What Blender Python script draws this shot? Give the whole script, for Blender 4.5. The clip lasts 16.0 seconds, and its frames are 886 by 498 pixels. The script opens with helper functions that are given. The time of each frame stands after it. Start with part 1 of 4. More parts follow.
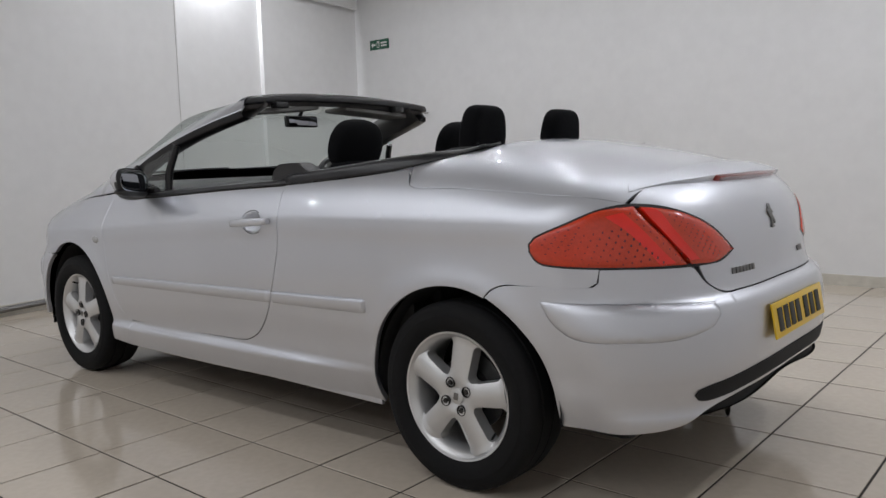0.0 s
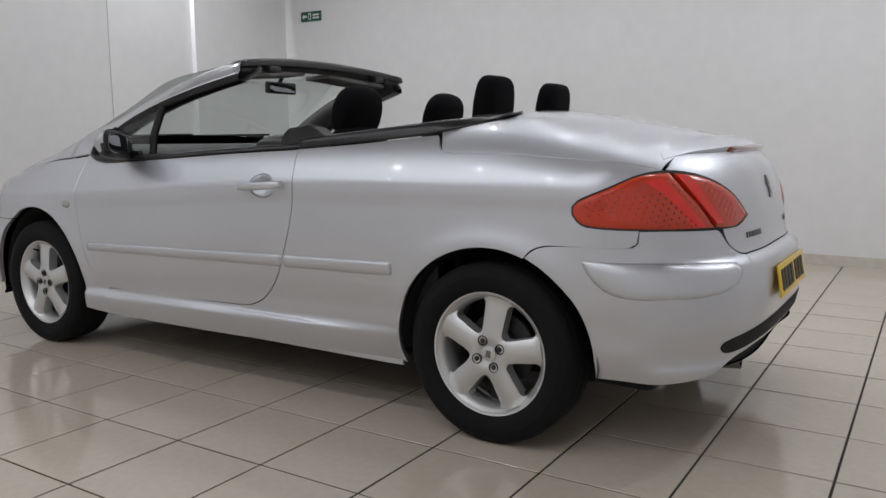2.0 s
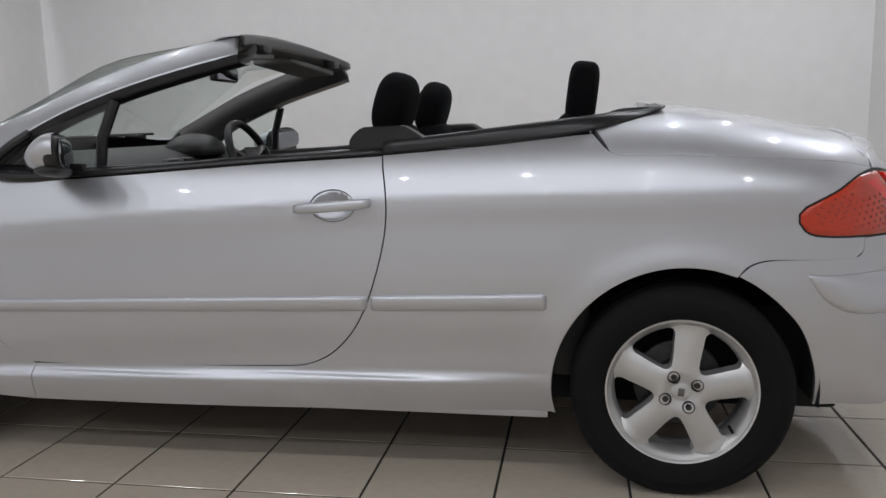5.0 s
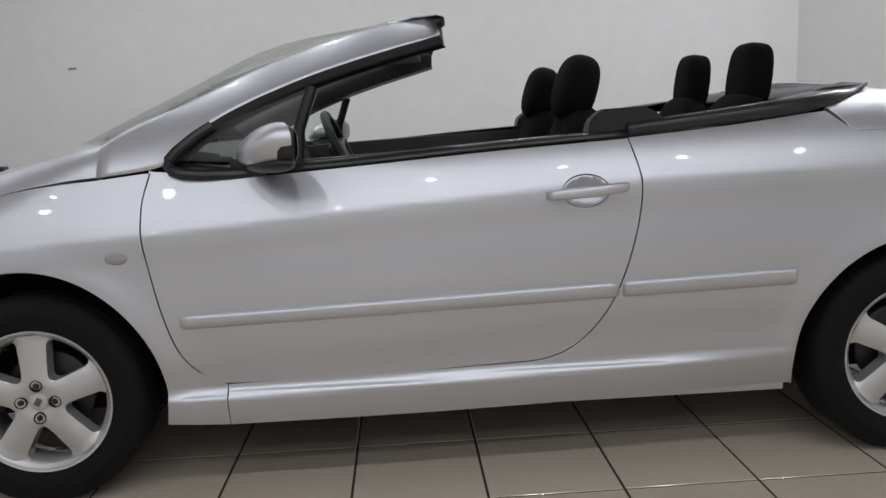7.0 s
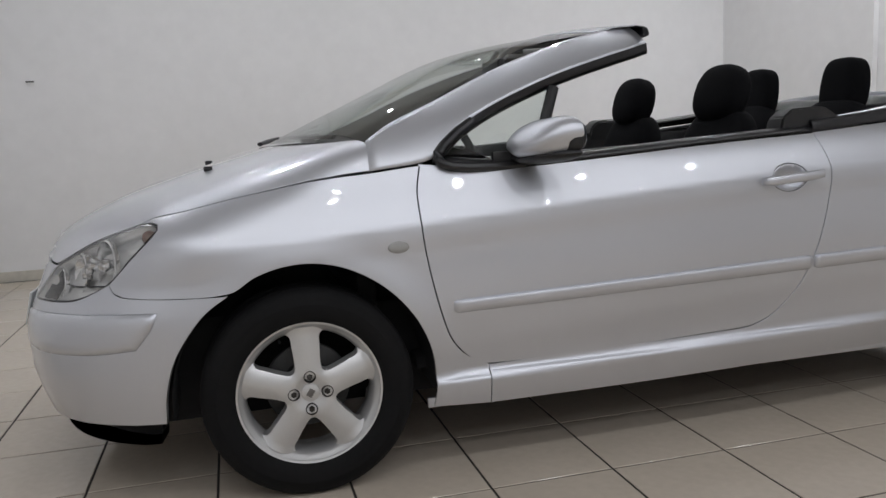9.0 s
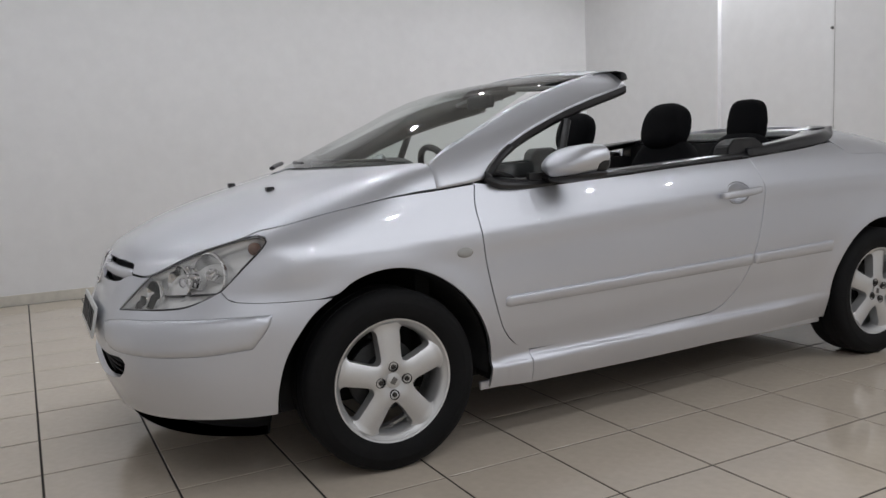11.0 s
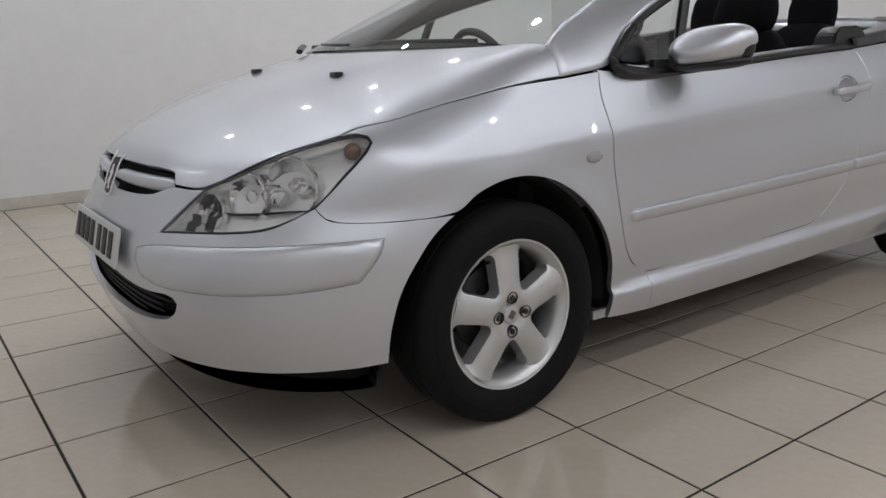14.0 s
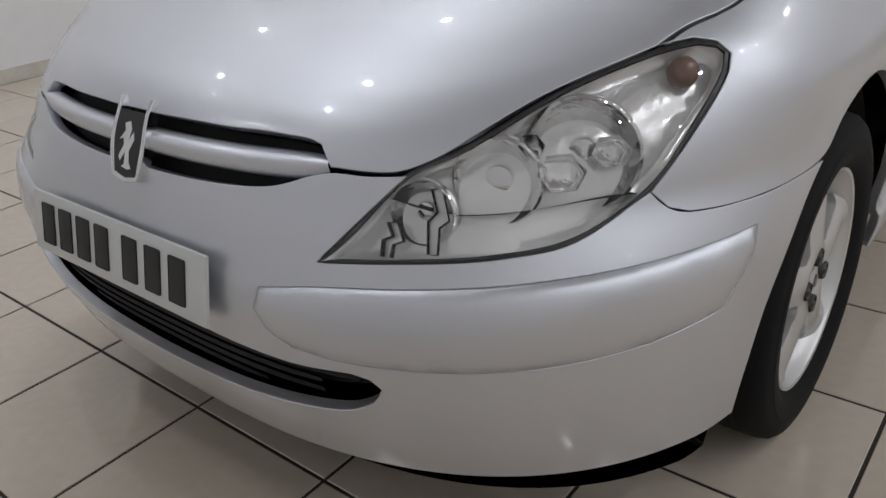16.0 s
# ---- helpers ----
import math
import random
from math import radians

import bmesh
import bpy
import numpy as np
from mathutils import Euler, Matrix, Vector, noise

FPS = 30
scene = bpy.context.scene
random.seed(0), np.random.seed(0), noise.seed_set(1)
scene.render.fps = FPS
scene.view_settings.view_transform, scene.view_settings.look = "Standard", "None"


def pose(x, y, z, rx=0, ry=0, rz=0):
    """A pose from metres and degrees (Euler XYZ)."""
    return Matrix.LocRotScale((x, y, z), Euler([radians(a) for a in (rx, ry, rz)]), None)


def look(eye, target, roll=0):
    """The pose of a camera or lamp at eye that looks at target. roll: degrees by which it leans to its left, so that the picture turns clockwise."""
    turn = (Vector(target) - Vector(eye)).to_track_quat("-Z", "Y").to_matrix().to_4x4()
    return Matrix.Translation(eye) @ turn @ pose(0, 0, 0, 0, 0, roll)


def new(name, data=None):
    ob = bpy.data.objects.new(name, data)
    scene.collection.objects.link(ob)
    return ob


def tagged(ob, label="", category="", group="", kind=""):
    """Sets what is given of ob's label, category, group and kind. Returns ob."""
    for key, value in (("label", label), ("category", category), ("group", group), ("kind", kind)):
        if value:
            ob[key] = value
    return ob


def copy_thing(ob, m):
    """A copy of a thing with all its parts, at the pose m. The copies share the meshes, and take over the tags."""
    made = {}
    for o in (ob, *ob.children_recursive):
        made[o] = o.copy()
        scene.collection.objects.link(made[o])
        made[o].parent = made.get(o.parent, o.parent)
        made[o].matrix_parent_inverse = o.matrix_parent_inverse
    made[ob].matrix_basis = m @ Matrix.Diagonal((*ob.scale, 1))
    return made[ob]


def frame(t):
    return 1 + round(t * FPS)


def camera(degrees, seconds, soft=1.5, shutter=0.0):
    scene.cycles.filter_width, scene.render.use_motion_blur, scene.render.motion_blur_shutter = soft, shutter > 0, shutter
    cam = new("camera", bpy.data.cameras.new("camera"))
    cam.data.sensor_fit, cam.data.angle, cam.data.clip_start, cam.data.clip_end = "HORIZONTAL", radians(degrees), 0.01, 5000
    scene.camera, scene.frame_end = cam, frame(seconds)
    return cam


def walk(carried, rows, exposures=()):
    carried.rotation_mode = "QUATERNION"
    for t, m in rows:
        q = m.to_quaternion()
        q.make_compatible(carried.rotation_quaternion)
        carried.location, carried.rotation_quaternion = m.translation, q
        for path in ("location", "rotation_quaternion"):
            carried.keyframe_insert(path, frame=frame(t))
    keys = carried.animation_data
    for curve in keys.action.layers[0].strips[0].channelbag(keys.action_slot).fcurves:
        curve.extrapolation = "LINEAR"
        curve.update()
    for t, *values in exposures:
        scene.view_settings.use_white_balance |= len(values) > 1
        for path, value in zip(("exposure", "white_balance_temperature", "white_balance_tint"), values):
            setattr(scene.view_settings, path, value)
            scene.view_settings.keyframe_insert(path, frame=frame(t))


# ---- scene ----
cam = camera(58.8, 16.0)

PATH = [
    (0, (4.196, -2.744, 1.077), (2.905, -1.233, 0.851), -1.7),
    (0.5, (4.237, -2.905, 1.063), (2.997, -1.353, 0.831), -1.1),
    (1, (4.184, -3.022, 1.048), (2.991, -1.437, 0.795), -0.6),
    (1.5, (4.049, -3.094, 1.039), (2.916, -1.468, 0.772), -0.5),
    (2, (3.863, -3.098, 1.032), (2.8, -1.427, 0.755), -0.2),
    (2.5, (3.636, -3.091, 1.022), (2.659, -1.367, 0.758), 0.0),
    (3, (3.396, -3.061, 1.03), (2.505, -1.288, 0.777), -0.4),
    (3.5, (3.144, -3.073, 1.045), (2.371, -1.246, 0.785), -1.1),
    (6, (1.776, -3.061, 1.095), (1.649, -1.093, 0.764), -1.2),
    (6.5, (1.482, -3.056, 1.082), (1.439, -1.083, 0.758), -1.7),
    (7, (1.099, -3.066, 1.084), (1.182, -1.096, 0.746), -2.5),
    (7.5, (0.797, -3.087, 1.063), (0.971, -1.12, 0.744), -3.1),
    (8, (0.473, -3.095, 1.061), (0.751, -1.135, 0.778), -2.7),
    (8.5, (0.14, -3.076, 1.067), (0.537, -1.138, 0.774), -2.5),
    (9, (-0.16, -3.093, 1.049), (0.333, -1.176, 0.757), -2.6),
    (11.5, (-1.216, -3.229, 1.066), (-0.182, -1.533, 0.833), -2.0),
    (12, (-1.367, -3.228, 1.058), (-0.243, -1.594, 0.805), -1.5),
    (12.5, (-1.407, -3.199, 1.069), (-0.267, -1.582, 0.774), -1.3),
    (13, (-1.384, -3.058, 1.052), (-0.266, -1.436, 0.709), -1.3),
    (13.5, (-1.339, -2.779, 1.038), (-0.246, -1.153, 0.636), -1.2),
    (14, (-1.34, -2.419, 1.019), (-0.223, -0.832, 0.535), -1.5),
    (14.5, (-1.356, -2.081, 1.046), (-0.199, -0.564, 0.445), -1.8),
    (15, (-1.361, -1.779, 1.043), (-0.159, -0.325, 0.378), -2.3),
    (15.5, (-1.41, -1.452, 1.033), (-0.089, -0.132, 0.316), -2.5),
    (16, (-1.398, -1.145, 1.072), (-0.05, 0.026, 0.171), -4.5),
]
walk(cam, [(t, look(eye, target, roll)) for t, eye, target, roll in PATH])

# ---- world: a closed showroom, lit by its ceiling downlights ----
world = bpy.data.worlds.new("world")
scene.world = world
world.use_nodes = True
world.node_tree.nodes["Background"].inputs[0].default_value = (.8, .9, 1.0, 1)
world.node_tree.nodes["Background"].inputs[1].default_value = .02
LAMP_WATTS = 5.15
CEILING = 3.25


# ---- materials ----
def material(name, colour, rough=.5, metal=0.0, coat=0.0, vary=.06, grain=40.0, bump=0.0, bump_scale=200.0, blotch=2.0, **extra):
    m = bpy.data.materials.new(name)
    m.use_nodes = True
    n, l = m.node_tree.nodes, m.node_tree.links
    b = n["Principled BSDF"]
    b.inputs["Roughness"].default_value, b.inputs["Metallic"].default_value = rough, metal
    b.inputs["Coat Weight"].default_value, b.inputs["Coat Roughness"].default_value = coat, .018
    for key, value in extra.items():
        b.inputs[key.replace("_", " ")].default_value = value
    co = n.new("ShaderNodeTexCoord")
    big, small = n.new("ShaderNodeTexNoise"), n.new("ShaderNodeTexNoise")
    big.inputs["Scale"].default_value, small.inputs["Scale"].default_value = blotch, grain
    big.inputs["Detail"].default_value, small.inputs["Detail"].default_value = 3, 2
    add = n.new("ShaderNodeMath")
    add.operation = "ADD"
    ramp = n.new("ShaderNodeMapRange")
    ramp.inputs[1].default_value, ramp.inputs[2].default_value = .6, 1.4
    ramp.inputs[3].default_value, ramp.inputs[4].default_value = 1 - vary, 1 + vary
    mul = n.new("ShaderNodeVectorMath")
    mul.operation = "SCALE"
    mul.inputs[0].default_value = colour
    for t in (big, small):
        l.new(co.outputs["Object"], t.inputs["Vector"])
    l.new(big.outputs["Fac"], add.inputs[0])
    l.new(small.outputs["Fac"], add.inputs[1])
    l.new(add.outputs[0], ramp.inputs[0])
    l.new(ramp.outputs[0], mul.inputs["Scale"])
    l.new(mul.outputs[0], b.inputs["Base Color"])
    if bump:
        t, k = n.new("ShaderNodeTexNoise"), n.new("ShaderNodeBump")
        t.inputs["Scale"].default_value, t.inputs["Detail"].default_value = bump_scale, 3
        k.inputs["Strength"].default_value, k.inputs["Distance"].default_value = bump, .002
        l.new(co.outputs["Object"], t.inputs["Vector"])
        l.new(t.outputs["Fac"], k.inputs["Height"])
        l.new(k.outputs[0], b.inputs["Normal"])
    return m


def glass(name, colour, rough=0.0, tint=.9):
    """Thin glass: clear with a slight tint, and a mirror's gloss by Fresnel."""
    m = bpy.data.materials.new(name)
    m.use_nodes = True
    n, l = m.node_tree.nodes, m.node_tree.links
    clear, gloss, mix, fr = (n.new("ShaderNode" + k) for k in ("BsdfTransparent", "BsdfGlossy", "MixShader", "LayerWeight"))
    clear.inputs[0].default_value = (*colour, 1)
    gloss.inputs["Roughness"].default_value = rough
    fr.inputs["Blend"].default_value = .5
    power, scale = n.new("ShaderNodeMath"), n.new("ShaderNodeMath")
    power.operation, scale.operation = "POWER", "MULTIPLY_ADD"
    power.inputs[1].default_value = 3.6
    scale.inputs[1].default_value, scale.inputs[2].default_value = .86, .08
    l.new(fr.outputs["Facing"], power.inputs[0])
    l.new(power.outputs[0], scale.inputs[0])
    l.new(scale.outputs[0], mix.inputs[0])
    l.new(clear.outputs[0], mix.inputs[1])
    l.new(gloss.outputs[0], mix.inputs[2])
    l.new(mix.outputs[0], n["Material Output"].inputs[0])
    return m


PAINT = material("silver_paint", (.64, .655, .70), .44, .93, 1.0, .05, 1100, blotch=1.5)
PLASTIC = material("black_plastic", (.011, .011, .012), .45, vary=.15, bump=.15, bump_scale=600)
SATIN = material("satin_black_trim", (.012, .012, .014), .30, vary=.1)
RUBBER = material("tyre_rubber", (.005, .005, .0055), .8, vary=.25, grain=60, bump=.2, bump_scale=300, Specular_IOR_Level=.25)
CLOTH = material("dark_seat_cloth", (.0045, .0045, .0055), .95, vary=.3, grain=300, bump=.5, bump_scale=900, Specular_IOR_Level=.15)
ALLOY = material("silver_alloy", (.66, .66, .66), .38, .72, .6, .04, 300)
STEEL = material("dull_steel", (.20, .195, .19), .42, .9, vary=.2, grain=80)
BOLT = material("dark_bolt_metal", (.075, .072, .07), .45, .9, vary=.2, grain=80)
CHROME = material("chrome", (.85, .85, .87), .10, 1.0, vary=.03)
DARK = material("dark_underside", (.010, .010, .011), .85, vary=.3)
RED = material("red_lamp_plastic", (.60, .040, .008), .22, coat=.6, vary=.16, grain=120, blotch=9)
RED_DEEP = material("deep_red_lamp_plastic", (.86, .022, .010), .2, coat=.6, vary=.06, blotch=8)
RED_DOT = material("dark_red_reflector_dot", (.10, .010, .008), .2, coat=1.0)
AMBER = material("brown_orange_bulb", (.17, .095, .07), .2, coat=.5)
REFLECTOR = material("headlamp_reflector", (.95, .95, .94), .22, .45, vary=.06, grain=30, bump=.6, bump_scale=60)
BOWL = material("fluted_chrome_bowl", (.80, .80, .80), .07, 1.0, vary=.15, bump=1.0, bump_scale=62)
RED_BAR = material("dark_red_brake_lens", (.22, .014, .014), .15, coat=1.0)
DISC = material("dark_brake_steel", (.05, .05, .05), .5, .6, vary=.3)
PLATE_WHITE = material("white_plate", (.62, .63, .62), .35, coat=.3, vary=.02)
PLATE_YELLOW = material("yellow_plate", (.85, .55, .02), .35, coat=.3, vary=.02)
INK = material("black_print", (.012, .012, .012), .5)
GLASS = glass("clear_green_glass", (.86, .92, .89))
LENS = glass("clear_lamp_lens", (.95, .95, .95))
# mirror silver darkened: its colour stands in for a dark room reflected
MIRROR = material("dark_reflection_mirror", (.30, .31, .34), .02, 1.0, vary=0)
WALL = material("white_wall_paint", (.78, .78, .78), .55, vary=.035, grain=9, bump=.04, bump_scale=40, blotch=.6)
SKIRT = material("cream_skirting", (.60, .57, .50), .45, vary=.12, grain=20)
CEIL = material("white_ceiling", (.55, .55, .545), .8, vary=.03)
TILE = material("cream_floor_tile", (.56, .49, .405), .11, vary=.07, grain=30, bump=.03, bump_scale=12, blotch=1.2)
GROUT = material("dark_grout", (.026, .022, .019), .9, vary=.35, grain=60)
GREEN = material("green_sign", (.012, .10, .055), .4, vary=.05)
LINING = material("grey_headlining", (.17, .165, .16), .85, vary=.1, grain=200, bump=.2, bump_scale=500)
VISOR = material("grey_visor_cloth", (.30, .295, .285), .75, vary=.08, grain=200)
SEAL = material("black_lamp_seal", (.008, .008, .008), .6, vary=.1)
WHITE = material("white_print", (.8, .8, .78), .4, vary=.02)



# ---- mesh helpers ----
def mesh_object(name, verts, faces, mat, parent=None, label="", smooth=False, normals=None):
    me = bpy.data.meshes.new(name)
    me.from_pydata([tuple(v) for v in verts], [], [tuple(int(i) for i in f) for f in faces])
    me.materials.append(mat)
    if smooth:
        me.polygons.foreach_set("use_smooth", [True] * len(me.polygons))
    if normals is not None:
        me.normals_split_custom_set_from_vertices([tuple(n) for n in normals])
    ob = new(name, me)
    ob.parent = parent
    if label:
        ob["label"] = label
    return ob


def part(name, bm, mat, parent, label="", smooth=True, angle=35):
    me = bpy.data.meshes.new(name)
    bmesh.ops.recalc_face_normals(bm, faces=bm.faces)
    bm.to_mesh(me)
    bm.free()
    me.materials.append(mat)
    if smooth:
        me.polygons.foreach_set("use_smooth", [True] * len(me.polygons))
        me.set_sharp_from_angle(angle=radians(angle))
    ob = new(name, me)
    ob.parent = parent
    if label:
        ob["label"] = label
    return ob


def box(x0, x1, y0, y1, z0, z1, bevel=0.0, segments=2, bm=None):
    """A bevelled block; added to bm when one is given."""
    out = bm or bmesh.new()
    made = bmesh.ops.create_cube(out, size=1.0)["verts"]
    for v in made:
        v.co = Vector((x0 + (v.co.x + .5) * (x1 - x0), y0 + (v.co.y + .5) * (y1 - y0), z0 + (v.co.z + .5) * (z1 - z0)))
    if bevel:
        edges = list({e for v in made for e in v.link_edges})
        bmesh.ops.bevel(out, geom=edges, offset=bevel, segments=segments, affect="EDGES", profile=.6)
    return out


def lathe(profile, steps=48, bm=None, start=0.0, sweep=360.0):
    """Turns (radius, height along -y) pairs round the y axis."""
    out = bm or bmesh.new()
    full = sweep >= 360
    rings = []
    for i in range(steps + (0 if full else 1)):
        w = radians(start + sweep * i / steps)
        rings.append([out.verts.new((r * math.cos(w), -h, r * math.sin(w))) for r, h in profile])
    for i in range(len(rings) - (0 if full else 1)):
        a, b = rings[i], rings[(i + 1) % len(rings)]
        for j in range(len(profile) - 1):
            if profile[j][0] < 1e-5:
                if profile[j + 1][0] > 1e-5:
                    out.faces.new((a[j], a[j + 1], b[j + 1]))
            elif profile[j + 1][0] < 1e-5:
                out.faces.new((a[j], a[j + 1], b[j]))
            else:
                out.faces.new((a[j], a[j + 1], b[j + 1], b[j]))
    bmesh.ops.remove_doubles(out, verts=out.verts, dist=1e-5)
    return out


def tube(points, radius, steps=8, bm=None, flat=1.0):
    """A round bar along points."""
    out = bm or bmesh.new()
    pts = [Vector(p) for p in points]
    rings = []
    for i, p in enumerate(pts):
        d = (pts[min(i + 1, len(pts) - 1)] - pts[max(i - 1, 0)]).normalized()
        side = d.cross(Vector((0, 0, 1)))
        side = side.normalized() if side.length > 1e-4 else Vector((1, 0, 0))
        up = side.cross(d)
        rings.append([out.verts.new(p + radius * (math.cos(2 * math.pi * k / steps) * side + flat * math.sin(2 * math.pi * k / steps) * up)) for k in range(steps)])
    for a, b in zip(rings, rings[1:]):
        for k in range(steps):
            out.faces.new((a[k], a[(k + 1) % steps], b[(k + 1) % steps], b[k]))
    out.faces.new(rings[0])
    out.faces.new(rings[-1])
    return out


# ---- the showroom: plan corners of the walls ----
BACK = 3.95
LEFT_A, LEFT_B = (-1.55, -4.2), (-2.80, BACK)
RIGHT_A, RIGHT_B = (5.30, -5.2), (4.62, BACK)
FRONT = -6.6


def slab_wall(name, a, b, z0, z1, thick, mat, label, inner=1):
    """An upright wall from a to b with its thickness to the outside."""
    a, b = Vector((*a, 0)), Vector((*b, 0))
    d = (b - a).normalized()
    n = Vector((-d.y, d.x, 0)) * inner * thick
    vs = [a, b, b + n, a + n]
    verts = [(v.x, v.y, z) for z in (z0, z1) for v in vs]
    ob = mesh_object(name, verts, [(0, 1, 5, 4), (1, 2, 6, 5), (2, 3, 7, 6), (3, 0, 4, 7), (0, 3, 2, 1), (4, 5, 6, 7)], mat)
    return tagged(ob, label, "wall", kind="structure")


def at_wall(a, b, s):
    return (a[0] + (b[0] - a[0]) * s, a[1] + (b[1] - a[1]) * s)


bend = at_wall(LEFT_A, LEFT_B, (-1.4 - LEFT_A[1]) / (LEFT_B[1] - LEFT_A[1]))
far_l = (-3.2, FRONT)
far_r = at_wall(RIGHT_A, RIGHT_B, (FRONT - RIGHT_A[1]) / (RIGHT_B[1] - RIGHT_A[1]))
slab_wall("wall_north", (LEFT_B[0] - .06, BACK), (RIGHT_B[0] + .06, BACK), 0, CEILING, .15, WALL, "plain white painted back wall of the showroom", 1)
slab_wall("wall_south", far_l, far_r, 0, CEILING, .15, WALL, "plain white wall closing the showroom", -1)
slab_wall("wall_southwest", far_l, bend, 0, CEILING, .15, WALL, "plain white wall closing the showroom", 1)
slab_wall("wall_west", (bend[0] - .05, bend[1]), (LEFT_B[0] - .05, LEFT_B[1]), 0, CEILING, .15, WALL, "white painted partition wall with hairline cracks", 1)
slab_wall("wall_east", (far_r[0] + .05, far_r[1]), (RIGHT_B[0] + .05, RIGHT_B[1]), 0, CEILING, .15, WALL, "white painted side wall of the showroom", -1)
tagged(part("ceiling", box(-4, 7, FRONT - .2, BACK + .2, CEILING, CEILING + .15), CEIL, None), "plain white ceiling with small downlights", "ceiling", kind="structure")
slab_wall("baseboard_north", (LEFT_B[0] + .02, BACK), (RIGHT_B[0] - .02, BACK), 0, .085, -.014, SKIRT, "cream skirting board along the white wall", 1)["category"] = "baseboard"
slab_wall("baseboard_west", bend, (LEFT_B[0] + .003, LEFT_B[1] - .02), 0, .085, -.014, SKIRT, "cream skirting board along the partition", 1)["category"] = "baseboard"
slab_wall("baseboard_east", far_r, (RIGHT_B[0] - .003, RIGHT_B[1] - .02), 0, .085, -.014, SKIRT, "cream skirting board along the side wall", -1)["category"] = "baseboard"


def west(y, off=0.0):
    s = (y - LEFT_A[1]) / (LEFT_B[1] - LEFT_A[1])
    x, y = at_wall(LEFT_A, LEFT_B, s)
    return x + off, y


def east(y, off=0.0):
    s = (y - RIGHT_A[1]) / (RIGHT_B[1] - RIGHT_A[1])
    x, y = at_wall(RIGHT_A, RIGHT_B, s)
    return x - off, y


# added facings leave a shallow bay in each side wall, edging its lit patch
for name, a, b, side in (("lit_bay_edge_1", west(-1.4), west(1.32), 1), ("lit_bay_edge_2", west(2.40), west(BACK), 1), ("lit_bay_edge_3", east(FRONT), east(1.06), -1), ("lit_bay_edge_4", east(2.17), east(BACK), -1)):
    slab_wall(name, a, b, 0, CEILING, .05, WALL, "white facing added on the wall to edge a patch of lamp light", side)["category"] = "trim"
# a lintel on the partition, and hairline board joints
slab_wall("trim_lintel", west(.9, .06), west(3.9, .06), 2.86, CEILING - .004, -.02, WALL, "shallow white boxed lintel over the partition", 1)["category"] = "trim"
CRACK = material("crack_filler", (.34, .33, .31), .8, vary=.3)
for name, spot, z0 in (("trim_joint_1", west(1.30), .1), ("trim_joint_2", west(-.62), .9), ("trim_joint_3", east(1.03), .6)):
    nx = .0025 if spot[0] < 0 else -.0025
    pts = [(spot[0] + nx, spot[1] + .006 * noise.noise((z * 3.1, spot[1], 0)), z) for z in np.arange(z0, 2.86, .08)]
    verts = [p for q in pts for p in ((q[0], q[1] - .0022, q[2]), (q[0], q[1] + .0022, q[2]))]
    tagged(mesh_object(name, verts, [(2 * i, 2 * i + 1, 2 * i + 3, 2 * i + 2) for i in range(len(pts) - 1)], CRACK), "thin cracked joint running up the white wall", "trim", kind="structure")

# emergency exit sign on the back wall
sign = new("exit_sign")
sign.location = (-2.40, BACK, 2.43)
tagged(sign, "small green emergency exit sign with white arrow on the wall", "sign")
part("panel", box(-.15, .15, -.012, 0, -.055, .055, .002), GREEN, sign)
arrow = bmesh.new()
for tri in (((-.13, 0), (-.095, .032), (-.095, -.032)), ((-.097, .011), (-.055, .011), (-.055, -.011)), ((-.097, .011), (-.055, -.011), (-.097, -.011))):
    arrow.faces.new([arrow.verts.new((x, -.0145, z)) for x, z in tri])
part("arrow", arrow, WHITE, sign, "white arrow")
part("door_symbol", box(-.035, .005, -.0145, -.011, -.036, .036), WHITE, sign, "white door symbol")
part("door_gap", box(-.026, -.004, -.016, -.0135, -.030, .022), GREEN, sign)
for z in (.014, -.018):
    part("text_bar", box(.03, .125, -.0145, -.011, z - .009, z + .009), WHITE, sign, "white bar of writing")

# small screw hook in the back wall
tagged(part("wall_hook", tube([(-1.72, BACK, 1.60), (-1.72, BACK - .02, 1.60), (-1.66, BACK - .025, 1.60)], .006), STEEL, None), "small dark metal hook in the white wall", "hook")
tagged(part("wall_screw", tube([(east(1.05)[0], 1.05, 1.95), (east(1.05)[0] - .012, 1.05, 1.95)], .012), STEEL, None), "small dark screw head in the white wall", "screw")
# grey pipe end at the foot of the partition
tagged(part("floor_pipe", tube([(west(-.75)[0] + .05, -.9, .055), (west(-.4)[0] + .05, -.5, .055), (west(.0)[0] + .045, -.12, .06), (west(.0)[0] + .03, .0, .09)], .022), STEEL, None),
       "short grey metal pipe lying along the wall foot", "pipe")

# small dark box on the floor near the back corner
crate = new("floor_box")
crate.location = (-2.14, 3.26, 0)
tagged(crate, "small black box standing on the floor by the wall", "box")
part("body", box(-.20, .20, -.07, .07, 0, .135, .008), DARK, crate)
part("lid", box(-.205, .205, -.075, .075, .136, .16, .006), DARK, crate, "black lid")

# ---- downlights ----
def lathe_up(profile):
    b = lathe(profile, 20)
    b.transform(pose(0, 0, 0, 90))
    return b


